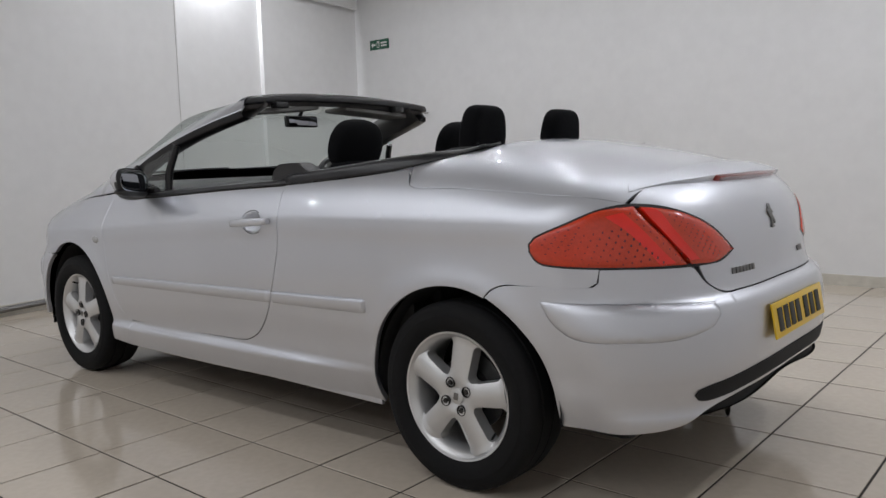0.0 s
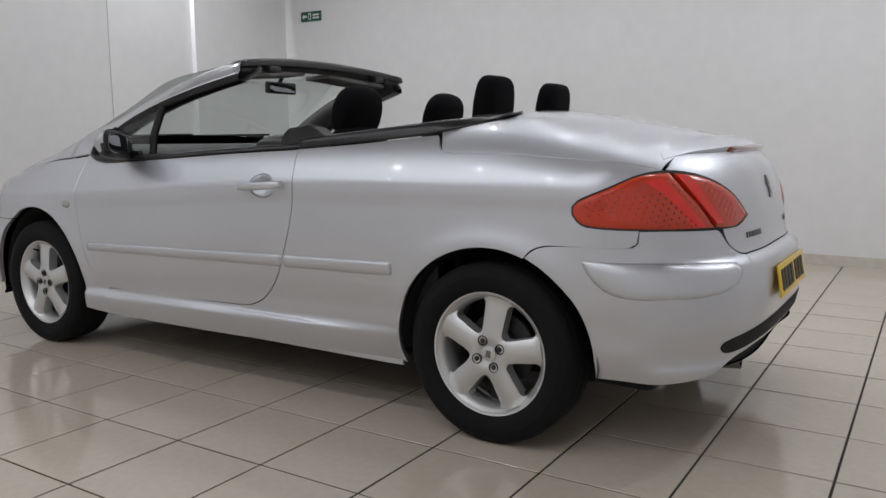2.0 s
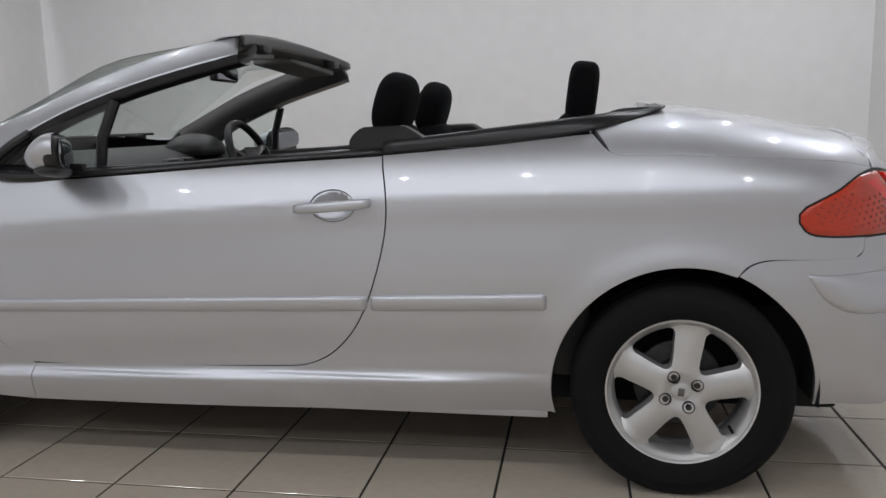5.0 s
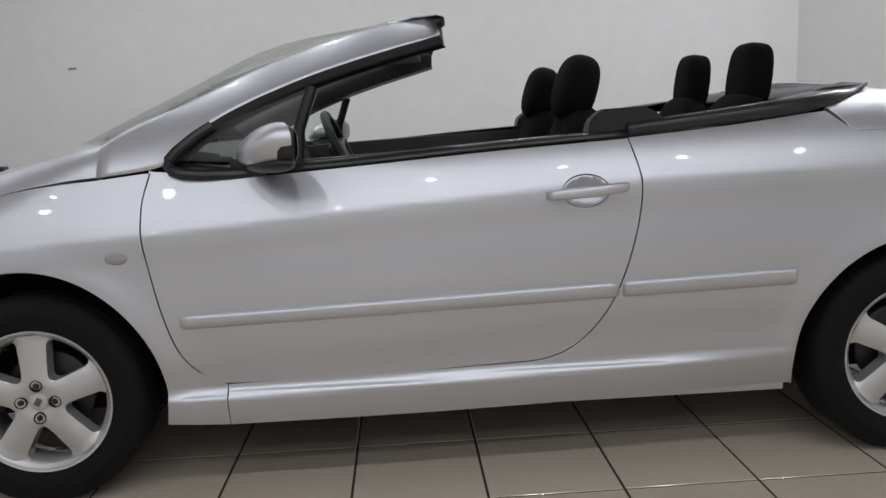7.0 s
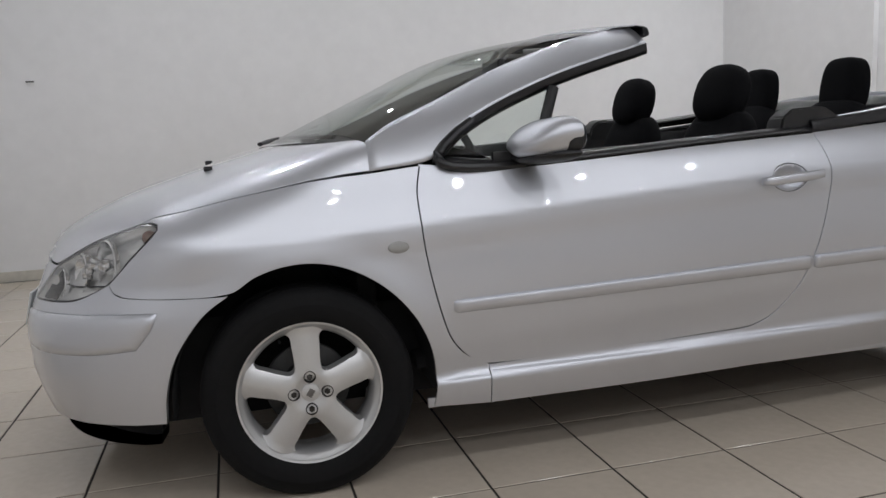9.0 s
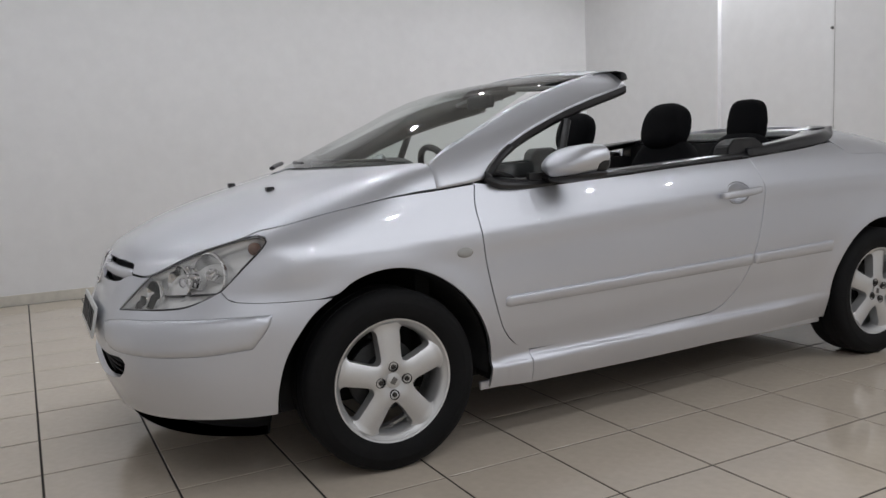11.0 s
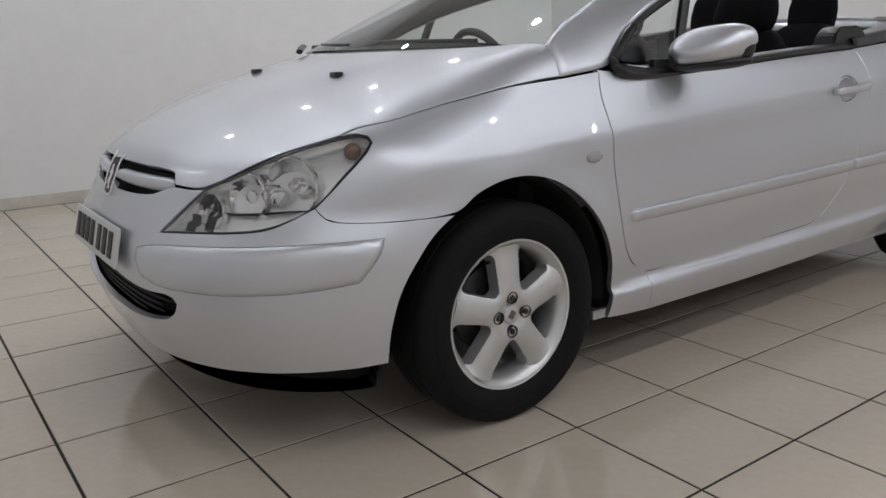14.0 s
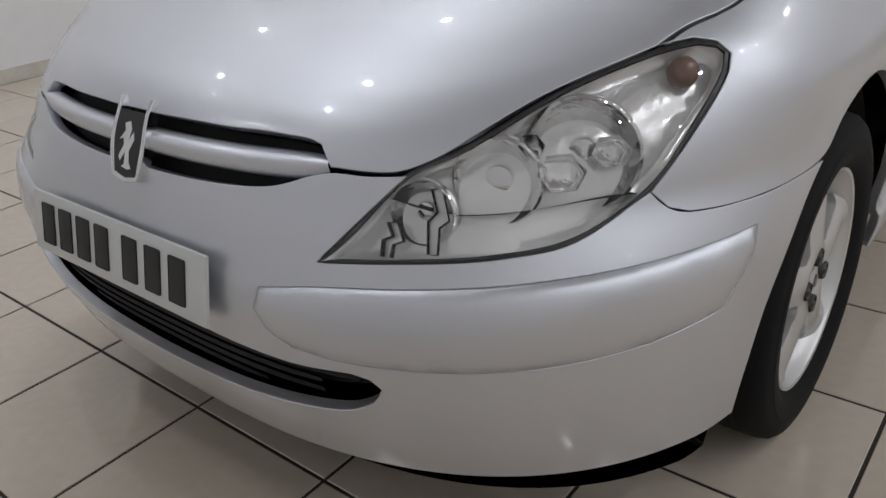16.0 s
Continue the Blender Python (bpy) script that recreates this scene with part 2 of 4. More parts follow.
def downlight(x, y):
    thing = new("downlight")
    thing.location = (x, y, CEILING)
    ring = bmesh.new()
    prof = [(.056, -.004), (.058, .006), (.072, .006), (.078, -.001)]
    for i in range(24):
        w0, w1 = 2 * math.pi * i / 24, 2 * math.pi * (i + 1) / 24
        for (r0, h0), (r1, h1) in zip(prof, prof[1:]):
            ring.faces.new([ring.verts.new((r * math.cos(w), r * math.sin(w), -h)) for r, h, w in ((r0, h0, w0), (r1, h1, w0), (r1, h1, w1), (r0, h0, w1))])
    bmesh.ops.remove_doubles(ring, verts=ring.verts, dist=1e-5)
    part("trim_ring", ring, CHROME, thing, "polished metal ring")
    part("lens", lathe_up([(0, .0), (.035, .0), (.0555, -.003)]), LENS, thing, "clear lamp glass").visible_shadow = False
    return tagged(thing, "small round ceiling downlight, lit, with metal ring", "downlight", "ceiling downlights")


def bulb(x, y, gain=1.0):
    lamp = bpy.data.lights.new("downlight_bulb", "AREA")
    lamp.shape, lamp.size, lamp.energy, lamp.color = "DISK", .06, LAMP_WATTS * gain, (.922, .944, 1.0)
    new("downlight_bulb", lamp).location = (x, y, CEILING - .012)


first = downlight(-1.6, 2.6)
bulb(-1.6, 2.6)
for i, x in enumerate((-1.6, -.7, .2, 1.1, 2.0, 2.9, 3.8)):
    for j, y in enumerate((2.6, .8, -2.7, -4.1, -5.5)):
        if i or j:
            copy_thing(first, pose(x + .12 * (j % 2), y, CEILING))
            bulb(x + .12 * (j % 2), y)
for x, y in ((west(1.75)[0] + .03, 1.75), (east(1.75)[0] - .05, 1.75)):
    copy_thing(first, pose(x, y, CEILING))
    bulb(x, y, 4.4)

# ---- car body: one smooth implicit surface, from which every panel is cut ----
# x runs from the front axle (0) to the rear axle (2.605), y across, z up; metres
def curve(xs, ys):
    """A smooth curve through the given stations (monotone cubic)."""
    xs, ys = np.array(xs, float), np.array(ys, float)
    h, d = np.diff(xs), np.diff(ys) / np.diff(xs)
    m = np.zeros_like(xs)
    m[0], m[-1] = d[0], d[-1]
    for i in range(1, len(xs) - 1):
        if d[i - 1] * d[i] > 0:
            w1, w2 = 2 * h[i] + h[i - 1], h[i] + 2 * h[i - 1]
            m[i] = (w1 + w2) / (w1 / d[i - 1] + w2 / d[i])

    def at(x):
        x = np.clip(np.asarray(x, float), xs[0], xs[-1])
        i = np.clip(np.searchsorted(xs, x) - 1, 0, len(xs) - 2)
        s = (x - xs[i]) / h[i]
        return ((2 * s ** 3 - 3 * s ** 2 + 1) * ys[i] + (s ** 3 - 2 * s ** 2 + s) * h[i] * m[i]
                + (-2 * s ** 3 + 3 * s ** 2) * ys[i + 1] + (s ** 3 - s ** 2) * h[i] * m[i + 1])
    return at


top_line = curve([-1.0, -.90, -.87, -.83, -.77, -.68, -.54, -.40, -.25, -.05, .1, .3, .5, 1.5, 2.3, 2.56, 2.8, 3.0, 3.19, 3.28, 3.34, 3.5],
                 [.30, .56, .635, .70, .765, .822, .885, .932, .975, 1.027, 1.058, 1.09, 1.11, 1.135, 1.15, 1.145, 1.112, 1.072, 1.025, .997, .96, .80])
crown = curve([-.9, -.8, -.7, -.5, -.37, 0, .2, .5, 1.2, 2.3, 3.1, 3.4], [.20, .20, .18, .12, .085, .062, .045, .040, .06, .06, .085, .1])
# above the wing joint the flanks stand steeper towards the windscreen
steep = curve([-.9, -.5, -.1, .2, .6, 1.2, 3.5], [1, 1, .80, .42, .40, 1, 1])
half_width = curve([-.9, -.2, .4, 1.2, 2.0, 2.45, 2.7, 3.0, 3.5], [.866, .866, .872, .876, .874, .866, .856, .836, .82])
waist = curve([-.9, -.3, .33, 1.18, 1.82, 2.84, 3.5], [.735, .745, .778, .838, .872, .885, .885])
tumble = curve([-.75, -.65, -.58, -.52, -.46, -.36, -.22, -.08, -.03, 0, .03, .08, .13, .19, .26, .40],
               [.13, .075, .048, .034, .028, .012, .001, .004, .0012, .0026, .0130, .038, .068, .120, .23, .55])
nose_length = curve([.1, .2, .26, .33, .42, .52, .60, .70, .85], [.770, .798, .824, .850, .868, .868, .852, .845, .845])
tail_length = curve([.1, .2, .255, .285, .31, .345, .40, .45, .55, .625, .655, .69, .78, .88, .97, 1.03], [.80, .82, .855, .890, .898, .888, .898, .907, .903, .895, .860, .848, .832, .812, .79, .76])


def smax(a, b, k):
    h = np.maximum(k - np.abs(a - b), 0) / k
    return np.maximum(a, b) + h * h * k / 4


def body(x, y, z):
    """Below zero inside the car's outer skin."""
    a = np.abs(y)
    zc = top_line(x)
    slope = (top_line(np.asarray(x) + .01) - top_line(np.asarray(x) - .01)) / .02
    f_top = (z - zc + crown(x) * (a / .75) ** 2.3) / np.sqrt(1 + slope ** 2)
    r_f, r_r = np.hypot(x, z - .31), np.hypot(x - 2.605, z - .31)
    lip = .010 * (np.exp(-((r_f - .385) / .05) ** 2) + np.exp(-((r_r - .375) / .05) ** 2)) * (z > .2)
    fade = np.clip((x - .30) / .15, 0, 1) * np.clip((2.3 - x) / .5, 0, 1)
    rocker = .027 * fade / (1 + np.exp((z - .302 - .018 * x) / .004))
    d = z - waist(x)
    e = d - .135
    d = d - (1 - steep(x)) * .5 * (e + np.sqrt(e * e + .0009))
    f_side = a - (half_width(x) - tumble(d) + lip + rocker)
    n = np.maximum(-x, 1e-6) / nose_length(z)
    low = np.clip((.67 - z) / .12, 0, 1)
    p = 2.42 + .48 * low * low * (3 - 2 * low)
    f_nose = ((n ** p + (a / .888) ** p) ** (1 / p) - 1) * .888
    r = np.maximum(x - 2.5, 1e-6) / tail_length(z)
    p = 2.95 + .35 * low * low * (3 - 2 * low)
    f_tail = ((r ** p + (a / .888) ** p) ** (1 / p) - 1) * .888
    f_end = np.where(x < 1.2, f_nose, f_tail)
    return smax(smax(f_side, f_end, .02), f_top, .065 + .065 * (steep(x) - .40) / .60)


AXIS_F, AXIS_R = -.05, 2.75


def on_body(mode, u, v):
    """The skin's points for: side (x, z), top (x, y), nose or tail (degrees from the centre line towards -y, z)."""
    u, v = np.asarray(u, float), np.asarray(v, float)
    o = np.zeros_like(u)
    if mode == "side":
        at, lo, hi = (lambda r: (u, -r, v)), .05, 1.1
    elif mode == "top":
        at, lo, hi = (lambda r: (u, v, r)), .45, 1.5
    else:
        c, s = np.cos(np.radians(u)), np.sin(np.radians(u))
        x0, sign = (AXIS_F, -1) if mode == "nose" else (AXIS_R, 1)
        at, lo, hi = (lambda r: (x0 + sign * r * c, -r * s, v)), .02, 1.3
    lo, hi = o + lo, o + hi
    for _ in range(34):
        mid = (lo + hi) / 2
        inside = body(*at(mid)) < 0
        lo, hi = np.where(inside, mid, lo), np.where(inside, hi, mid)
    x, y, z = at((lo + hi) / 2)
    return np.stack([x + o, y + o, z + o], -1)


def skin_normal(p):
    e = .004
    x, y, z = p[:, 0], p[:, 1], p[:, 2]
    g = np.stack([body(x + e, y, z) - body(x - e, y, z), body(x, y + e, z) - body(x, y - e, z), body(x, y, z + e) - body(x, y, z - e)], -1)
    return g / np.maximum(np.linalg.norm(g, axis=1, keepdims=True), 1e-9)


# ---- panels cut from the skin ----
from mathutils.geometry import delaunay_2d_cdt


def metres(mode):
    return .0148 if mode in ("nose", "tail") else 1.0


def outline(pts, step=.014, k=1.0, turn=40):
    """A closed line through pts: smooth where it turns gently, sharp at corners; evenly stepped."""
    p = [np.array((q[0] * k, q[1])) for q in pts]
    n, out = len(p), []
    sharp = []
    for i in range(n):
        d0, d1 = p[i] - p[i - 1], p[(i + 1) % n] - p[i]
        c = np.dot(d0, d1) / max(np.linalg.norm(d0) * np.linalg.norm(d1), 1e-9)
        sharp.append(math.degrees(math.acos(max(-1, min(1, c)))) > turn)
    for i in range(n):
        a, b = p[i], p[(i + 1) % n]
        ln = np.linalg.norm(b - a)
        ta = (b - a) if sharp[i] else (b - p[i - 1]) / max(np.linalg.norm(b - p[i - 1]), 1e-9) * ln
        nxt = p[(i + 2) % n]
        tb = (b - a) if sharp[(i + 1) % n] else (nxt - a) / max(np.linalg.norm(nxt - a), 1e-9) * ln
        m = max(1, int(ln / step))
        for j in range(m):
            s = j / m
            out.append((2 * s ** 3 - 3 * s ** 2 + 1) * a + (s ** 3 - 2 * s ** 2 + s) * ta + (3 * s ** 2 - 2 * s ** 3) * b + (s ** 3 - s ** 2) * tb)
    return np.array(out)


def area(q):
    return .5 * np.sum(q[:, 0] * np.roll(q[:, 1], -1) - np.roll(q[:, 0], -1) * q[:, 1])


def shrink(q, d):
    """Moves a closed anticlockwise line inwards by d."""
    t = np.roll(q, -1, 0) - np.roll(q, 1, 0)
    t /= np.maximum(np.linalg.norm(t, axis=1, keepdims=True), 1e-9)
    return q + d * np.stack([-t[:, 1], t[:, 0]], -1)


def inside(q, pts):
    x, y = pts[:, 0], pts[:, 1]
    hit = np.zeros(len(pts), bool)
    x0, y0, x1, y1 = q[:, 0], q[:, 1], np.roll(q[:, 0], -1), np.roll(q[:, 1], -1)
    for a, b, c, d in zip(x0, y0, x1, y1):
        if b != d:
            hit ^= ((b > y) != (d > y)) & (x < (c - a) * (y - b) / (d - b) + a)
    return hit


def near(q, pts, d):
    out = np.zeros(len(pts), bool)
    for a in q:
        out |= ((pts - a) ** 2).sum(1) < d * d
    return out


def fill(line, holes, step):
    """Triangles that fill a closed line, but for its holes."""
    lo, hi = line.min(0), line.max(0)
    gx, gy = np.meshgrid(np.arange(lo[0] + step / 2, hi[0], step), np.arange(lo[1] + step / 2, hi[1], step))
    g = np.stack([gx.ravel(), gy.ravel()], -1)
    g = g[inside(line, g)]
    for h in holes:
        g = g[~inside(h, g)]
    for q in (line, *holes):
        g = g[~near(q, g, step * .45)]
    pts, edges, at = [], [], 0
    for q in (line, *holes):
        pts += [Vector(v) for v in q]
        edges += [(at + i, at + (i + 1) % len(q)) for i in range(len(q))]
        at += len(q)
    pts += [Vector(v) for v in g]
    vs, _, fs, *_ = delaunay_2d_cdt(pts, edges, [], 0, 1e-6)
    vs = np.array([tuple(v) for v in vs])
    fs = np.array([f for f in fs if len(f) == 3])
    mid = vs[fs].mean(1)
    keep = inside(line, mid)
    for h in holes:
        keep &= ~inside(h, mid)
    return vs, fs[keep]


def panel(name, mode, pts, mat, parent, label="", lift=0.0, depth=.020, gap=.0034, step=.03, holes=(), flip=False, dome=0.0, round_edge=.003):
    """A piece of the skin inside the outline pts, with edges turned in. lift raises it; dome swells its middle."""
    k = metres(mode)
    line = outline(pts, k=k)
    line = shrink(line if area(line) > 0 else line[::-1], gap)
    cut = []
    for h in holes:
        h = outline(h, k=k)
        cut.append(shrink(h if area(h) > 0 else h[::-1], -gap))
    uv, tris = fill(line, cut, step)
    p = on_body(mode, uv[:, 0] / k, uv[:, 1])
    nrm = skin_normal(p)
    rise = lift(p) if callable(lift) else np.full(len(p), lift)
    if dome:
        d = np.full(len(p), 9.0)
        for a in line:
            d = np.minimum(d, np.hypot(*(uv - a).T))
        rise = rise + dome * np.sqrt(np.clip(d / .02, 0, 1))
    p = p + nrm * rise[:, None]
    a, b, c = p[tris[:, 0]], p[tris[:, 1]], p[tris[:, 2]]
    wrong = (np.cross(b - a, c - a) * nrm[tris[:, 0]]).sum(1) < 0
    tris[wrong] = tris[wrong][:, ::-1]
    verts, norms, faces = list(p), list(nrm), [tuple(t) for t in tris]
    # turned-in rims along every free edge
    count = {}
    for t in faces:
        for e in ((t[0], t[1]), (t[1], t[2]), (t[2], t[0])):
            count[tuple(sorted(e))] = count.get(tuple(sorted(e)), 0) + 1
    free = [e for t in faces for e in ((t[0], t[1]), (t[1], t[2]), (t[2], t[0])) if count[tuple(sorted(e))] == 1]
    out = {}
    for i, j in free:
        side = np.cross(p[j] - p[i], nrm[i])
        for v in (i, j):
            out[v] = out.get(v, 0) + side
    low = {}
    for v, side in out.items():
        side = side / max(np.linalg.norm(side), 1e-9)
        low[v] = len(verts)
        for q, m in ((p[v] + side * round_edge * .5 - nrm[v] * round_edge, side), (p[v] - nrm[v] * (depth + rise[v]) + side * round_edge * .5, side)):
            verts.append(q)
            norms.append(m)
    for i, j in free:
        a, b = low[i], low[j]
        faces += [(j, i, a, b), (b, a, a + 1, b + 1)]
    verts, norms = np.array(verts), np.array(norms)
    if flip:
        verts, norms = verts * (1, -1, 1), norms * (1, -1, 1)
        faces = [f[::-1] for f in faces]
    return mesh_object(name, verts, faces, mat, parent, label, True, None if dome else norms)


def loft(name, rails, mat, parent, label="", flip=False, across=10, along=28, thick=0.0, bulge=0.0):
    """A sheet between curves (rails), each a list of points; smooth along and across. bulge swells it between two rails."""
    lines = []
    for r in rails:
        r = np.array(r, float)
        s = np.concatenate([[0], np.cumsum(np.linalg.norm(np.diff(r, axis=0), axis=1))])
        s = s / s[-1]
        lines.append(np.stack([curve(s, r[:, i])(np.linspace(0, 1, along)) for i in range(3)], -1))
    lines = np.array(lines)
    s = np.linspace(0, 1, len(lines))
    w = np.linspace(0, 1, across)
    g = np.zeros((across, along, 3))
    for j in range(along):
        for i in range(3):
            g[:, j, i] = curve(s, lines[:, j, i])(w)
    if bulge:
        d1, d2 = np.gradient(g, axis=0), np.gradient(g, axis=1)
        n = np.cross(d1, d2)
        n /= np.maximum(np.linalg.norm(n, axis=2, keepdims=True), 1e-9)
        g = g + n * (bulge * np.sin(np.pi * w) ** .7)[:, None, None]
    if flip:
        g = g * (1, -1, 1)
    verts = g.reshape(-1, 3)
    faces = [(i * along + j, i * along + j + 1, (i + 1) * along + j + 1, (i + 1) * along + j) for i in range(across - 1) for j in range(along - 1)]
    a, b, c = (verts[[f[i] for f in faces]] for i in (0, 1, 2))
    if ((np.cross(b - a, c - a)) * (a - (1.2, 0, .55))).sum() < 0:
        faces = [f[::-1] for f in faces]
    ob = mesh_object(name, verts, faces, mat, parent, label, True)
    if thick:
        m = ob.modifiers.new("thickness", "SOLIDIFY")
        m.thickness, m.offset = thick, 0
    return ob


def both(build):
    """Builds a part on the near side and again, mirrored, on the far side."""
    return [build(False), build(True)]


# ---- the car ----
car = new("car")
tagged(car, "silver metallic four-seat coupe convertible with its roof folded away", "car")


def sub(name, parent=car):
    """A mesh-less group part of the car."""
    ob = new(name)
    ob.parent = parent
    return ob


def arch(cx, r, w0, w1, n=12):
    ws = [radians(w0 + (w1 - w0) * i / n) for i in range(n + 1)]
    return [(cx + r * math.cos(w), .31 + r * math.sin(w) * (1 + (.035 * math.sin(w) ** 4 if cx < 1 else 0))) for w in ws]


def mirrored(half):
    """Closes a right half (degrees or y, height) over the centre line."""
    return half + [(-u, v) for u, v in reversed(half) if abs(u) > 1e-6]


def side_of(mode, pts):
    return [(q[0], q[2]) for q in on_body(mode, [p[0] for p in pts], [p[1] for p in pts])]


def plan_of(mode, pts):
    return [(q[0], q[1]) for q in on_body(mode, [p[0] for p in pts], [p[1] for p in pts])]


LIGHT = [(28.0, .594), (36, .604), (44.6, .612), (50.4, .624), (57.2, .668), (61.9, .738), (65.8, .797), (66.7, .817), (66.2, .830), (64.6, .835), (61.0, .828), (51.4, .791), (41.3, .731), (36.9, .707), (32.4, .650)]
LAMP_TIP = [(78.8, .776), (79.9, .798), (80.0, .822), (78.8, .842)]
LAMP = [(79.6, .820), (72.8, .882), (66.3, .920), (58.8, .932), (48.6, .909), (38.8, .855), (30.8, .779), (38.0, .748), (46.4, .746), (66.0, .753), (76.8, .762)]
L8 = plan_of("nose", [LIGHT[10]])[0]
wing_line = curve([L8[0], -.31, -.16, 0, .12, .23, .36], [L8[1], -.754, -.765, -.776, -.787, -.790, -.790])
WING_TOP = [(x, float(wing_line(x))) for x in (*np.linspace(L8[0], .23, 16), .30, .36)]
wing_top = [(q[0], q[2]) for q in on_body("top", [p[0] for p in WING_TOP], [p[1] for p in WING_TOP])]
DOOR_FRONT = [(.549, .337), (.464, .386), (.413, .471), (.361, .70), (.350, .865), (.372, .962)]
DOOR_REAR = [(1.743, .996), (1.766, .854), (1.741, .693), (1.672, .511), (1.587, .408), (1.50, .362), (1.40, .351)]

# front wings
light_rear = side_of("nose", LIGHT[4:10])
WING = arch(0, .377, 122.5, -13) + [(.5487, .214)] + DOOR_FRONT + [(.372, wing_top[-1][1])] + wing_top[::-1] + light_rear[::-1] + side_of("nose", [(58.6, .646), (60.5, .636), (67.9, .629)])
wings = both(lambda f: panel("front_wing", "side", WING, PAINT, car, flip=f, step=.014, gap=.002))

# doors
BELT = [(1.337, .976), (.839, .945), (.642, .938), (.45, .955)]
DOOR = DOOR_FRONT + BELT[::-1] + DOOR_REAR
DOOR[len(DOOR_FRONT) - 1] = (.372, .962)
CUP = [(1.603 + .066 * math.cos(w * math.pi / 10), .853 + .045 * math.sin(w * math.pi / 10)) for w in range(20)]
doors = both(lambda f: panel("door", "side", DOOR, PAINT, car, flip=f, step=.014, gap=.0038, holes=[CUP]))

# quarter panels, in one piece with the sills
lamp_edge = side_of("tail", [LAMP[9], LAMP[10]] + LAMP_TIP + LAMP[1:4])
deck_line = curve([2.425, 2.582, 2.895, 3.039, 3.122], [.988, .986, .968, .956, .935])
DECK_SIDE = [(x, float(deck_line(x))) for x in np.linspace(3.122, 2.425, 14)] + [(2.400, .996), (2.352, 1.047)]
QUARTER = [DOOR_REAR[-1], (.5495, .3355), (.5495, .214), (1.2, .211), (2.235, .226)] + arch(2.605, .367, 194, 68)[0:] + [(2.766, .678), (2.80, .693), (2.83, .697), (3.065, .698), (3.086, .712)] + lamp_edge + DECK_SIDE[1:] + [(2.30, 1.043), (2.046, 1.018)] + DOOR_REAR[:-1]
quarters = both(lambda f: panel("rear_quarter", "side", QUARTER, PAINT, car, flip=f, step=.014, gap=.002))

# bonnet
light_top = plan_of("nose", LIGHT[10:14])
half = [(x, -y) for x, y in plan_of("nose", [(0, .742), (6.5, .742), (16, .742), (23.8, .741), (28.2, .733), (29.4, .706), (33.5, .703)])]
half += [(x, -y) for x, y in light_top[::-1][0:3]] + [(x, -y) for x, y in WING_TOP[:16]] + [(.226, .735), (.205, .69), (.125, .585), (.045, .44), (-.02, .26), (-.05, 0)]
BONNET = [(x, -y) for x, y in half] + [(x, y) for x, y in reversed(half) if y > 1e-6]
BONNET = [q for i, q in enumerate(BONNET) if i == 0 or math.dist(q, BONNET[i - 1]) > .004]
for y in (L8[1], -L8[1]):
    k = min(range(len(BONNET)), key=lambda i: math.dist(BONNET[i], (L8[0], y)))
    BONNET.insert(k + 1, tuple(a + (b - a) * .01 for a, b in zip(BONNET[k], BONNET[k + 1])))
bonnet = panel("bonnet", "top", BONNET, PAINT, car, step=.02, gap=.0030)

# front bumper with its openings
LOW_GRILLE = mirrored([(0, .453), (14.4, .438), (24.1, .433), (30.0, .438), (31.6, .433), (32.5, .420), (31.6, .394), (28.2, .364), (17.2, .339), (3.3, .328), (0, .327)])
LOW_GRILLE = [(u * 1.03, v + .007) for u, v in LOW_GRILLE]
MOULD = [(21.5, .538), (28, .556), (35.7, .567), (44.5, .575), (55.6, .582), (67.4, .586), (66.6, .547), (63.4, .483), (55.4, .469), (44.1, .458), (35.8, .455), (27.6, .455), (22.6, .470), (20.6, .505)]
MOULD = [(u, v + .008) for u, v in MOULD]
half = [(0, .668), (7.8, .668), (17, .672), (22.9, .680), (28.8, .703), (33.5, .702), (36.9, .704), LIGHT[14], LIGHT[0], LIGHT[1], LIGHT[2], LIGHT[3], LIGHT[4], (58.6, .646), (60.5, .636), (67.9, .629), (79.6, .626),
        (76.5, .595), (73.9, .555), (69.9, .46), (67.9, .36), (67.2, .274), (59.5, .271), (48.4, .264), (32.2, .252), (15, .237), (0, .232)]
bumper = panel("front_bumper", "nose", mirrored(half), PAINT, car, step=.02, gap=.0015, holes=[LOW_GRILLE, MOULD, [(-u, v) for u, v in MOULD]])
for s in (1, -1):
    panel("bumper_moulding", "nose", [(s * u, v) for u, v in MOULD], PAINT, bumper, "silver bumper rub strip", gap=.0008, dome=.006, step=.012, lift=-.0005)

# rear bumper, valance and its strips
STRIP_R = [(78.0, .655), (60, .652), (41.0, .640), (40.6, .605), (43, .575), (51.1, .550), (60, .546), (70.4, .550), (75.0, .589)]
VAL = mirrored([(0, .435), (15, .433), (28.3, .427), (43.5, .404), (46.6, .394), (47.4, .378), (46.4, .362), (43.5, .356), (28, .374), (0, .38)])
half = [(0, .658), (14, .657), (30, .656), (36.9, .658), (42.2, .692), (46.4, .744), (66.0, .749), (66.2, .712), (67.2, .700), (84.6, .695), (88.0, .682), (90.2, .654), (86.6, .622), (82.4, .57), (78.4, .50), (75.6, .40), (74.5, .30), (74.4, .274), (62, .276), (50.9, .292), (44, .33), (36, .35), (28, .360), (0, .368)]
rear_bumper = panel("rear_bumper", "tail", mirrored(half), PAINT, car, step=.02, gap=.0012, holes=[STRIP_R, [(-u, v) for u, v in STRIP_R]])
for s in (1, -1):
    panel("bumper_moulding", "tail", [(s * u, v) for u, v in STRIP_R], PAINT, rear_bumper, "silver bumper rub strip", gap=.0006, dome=.0035, step=.012, lift=-.0005)
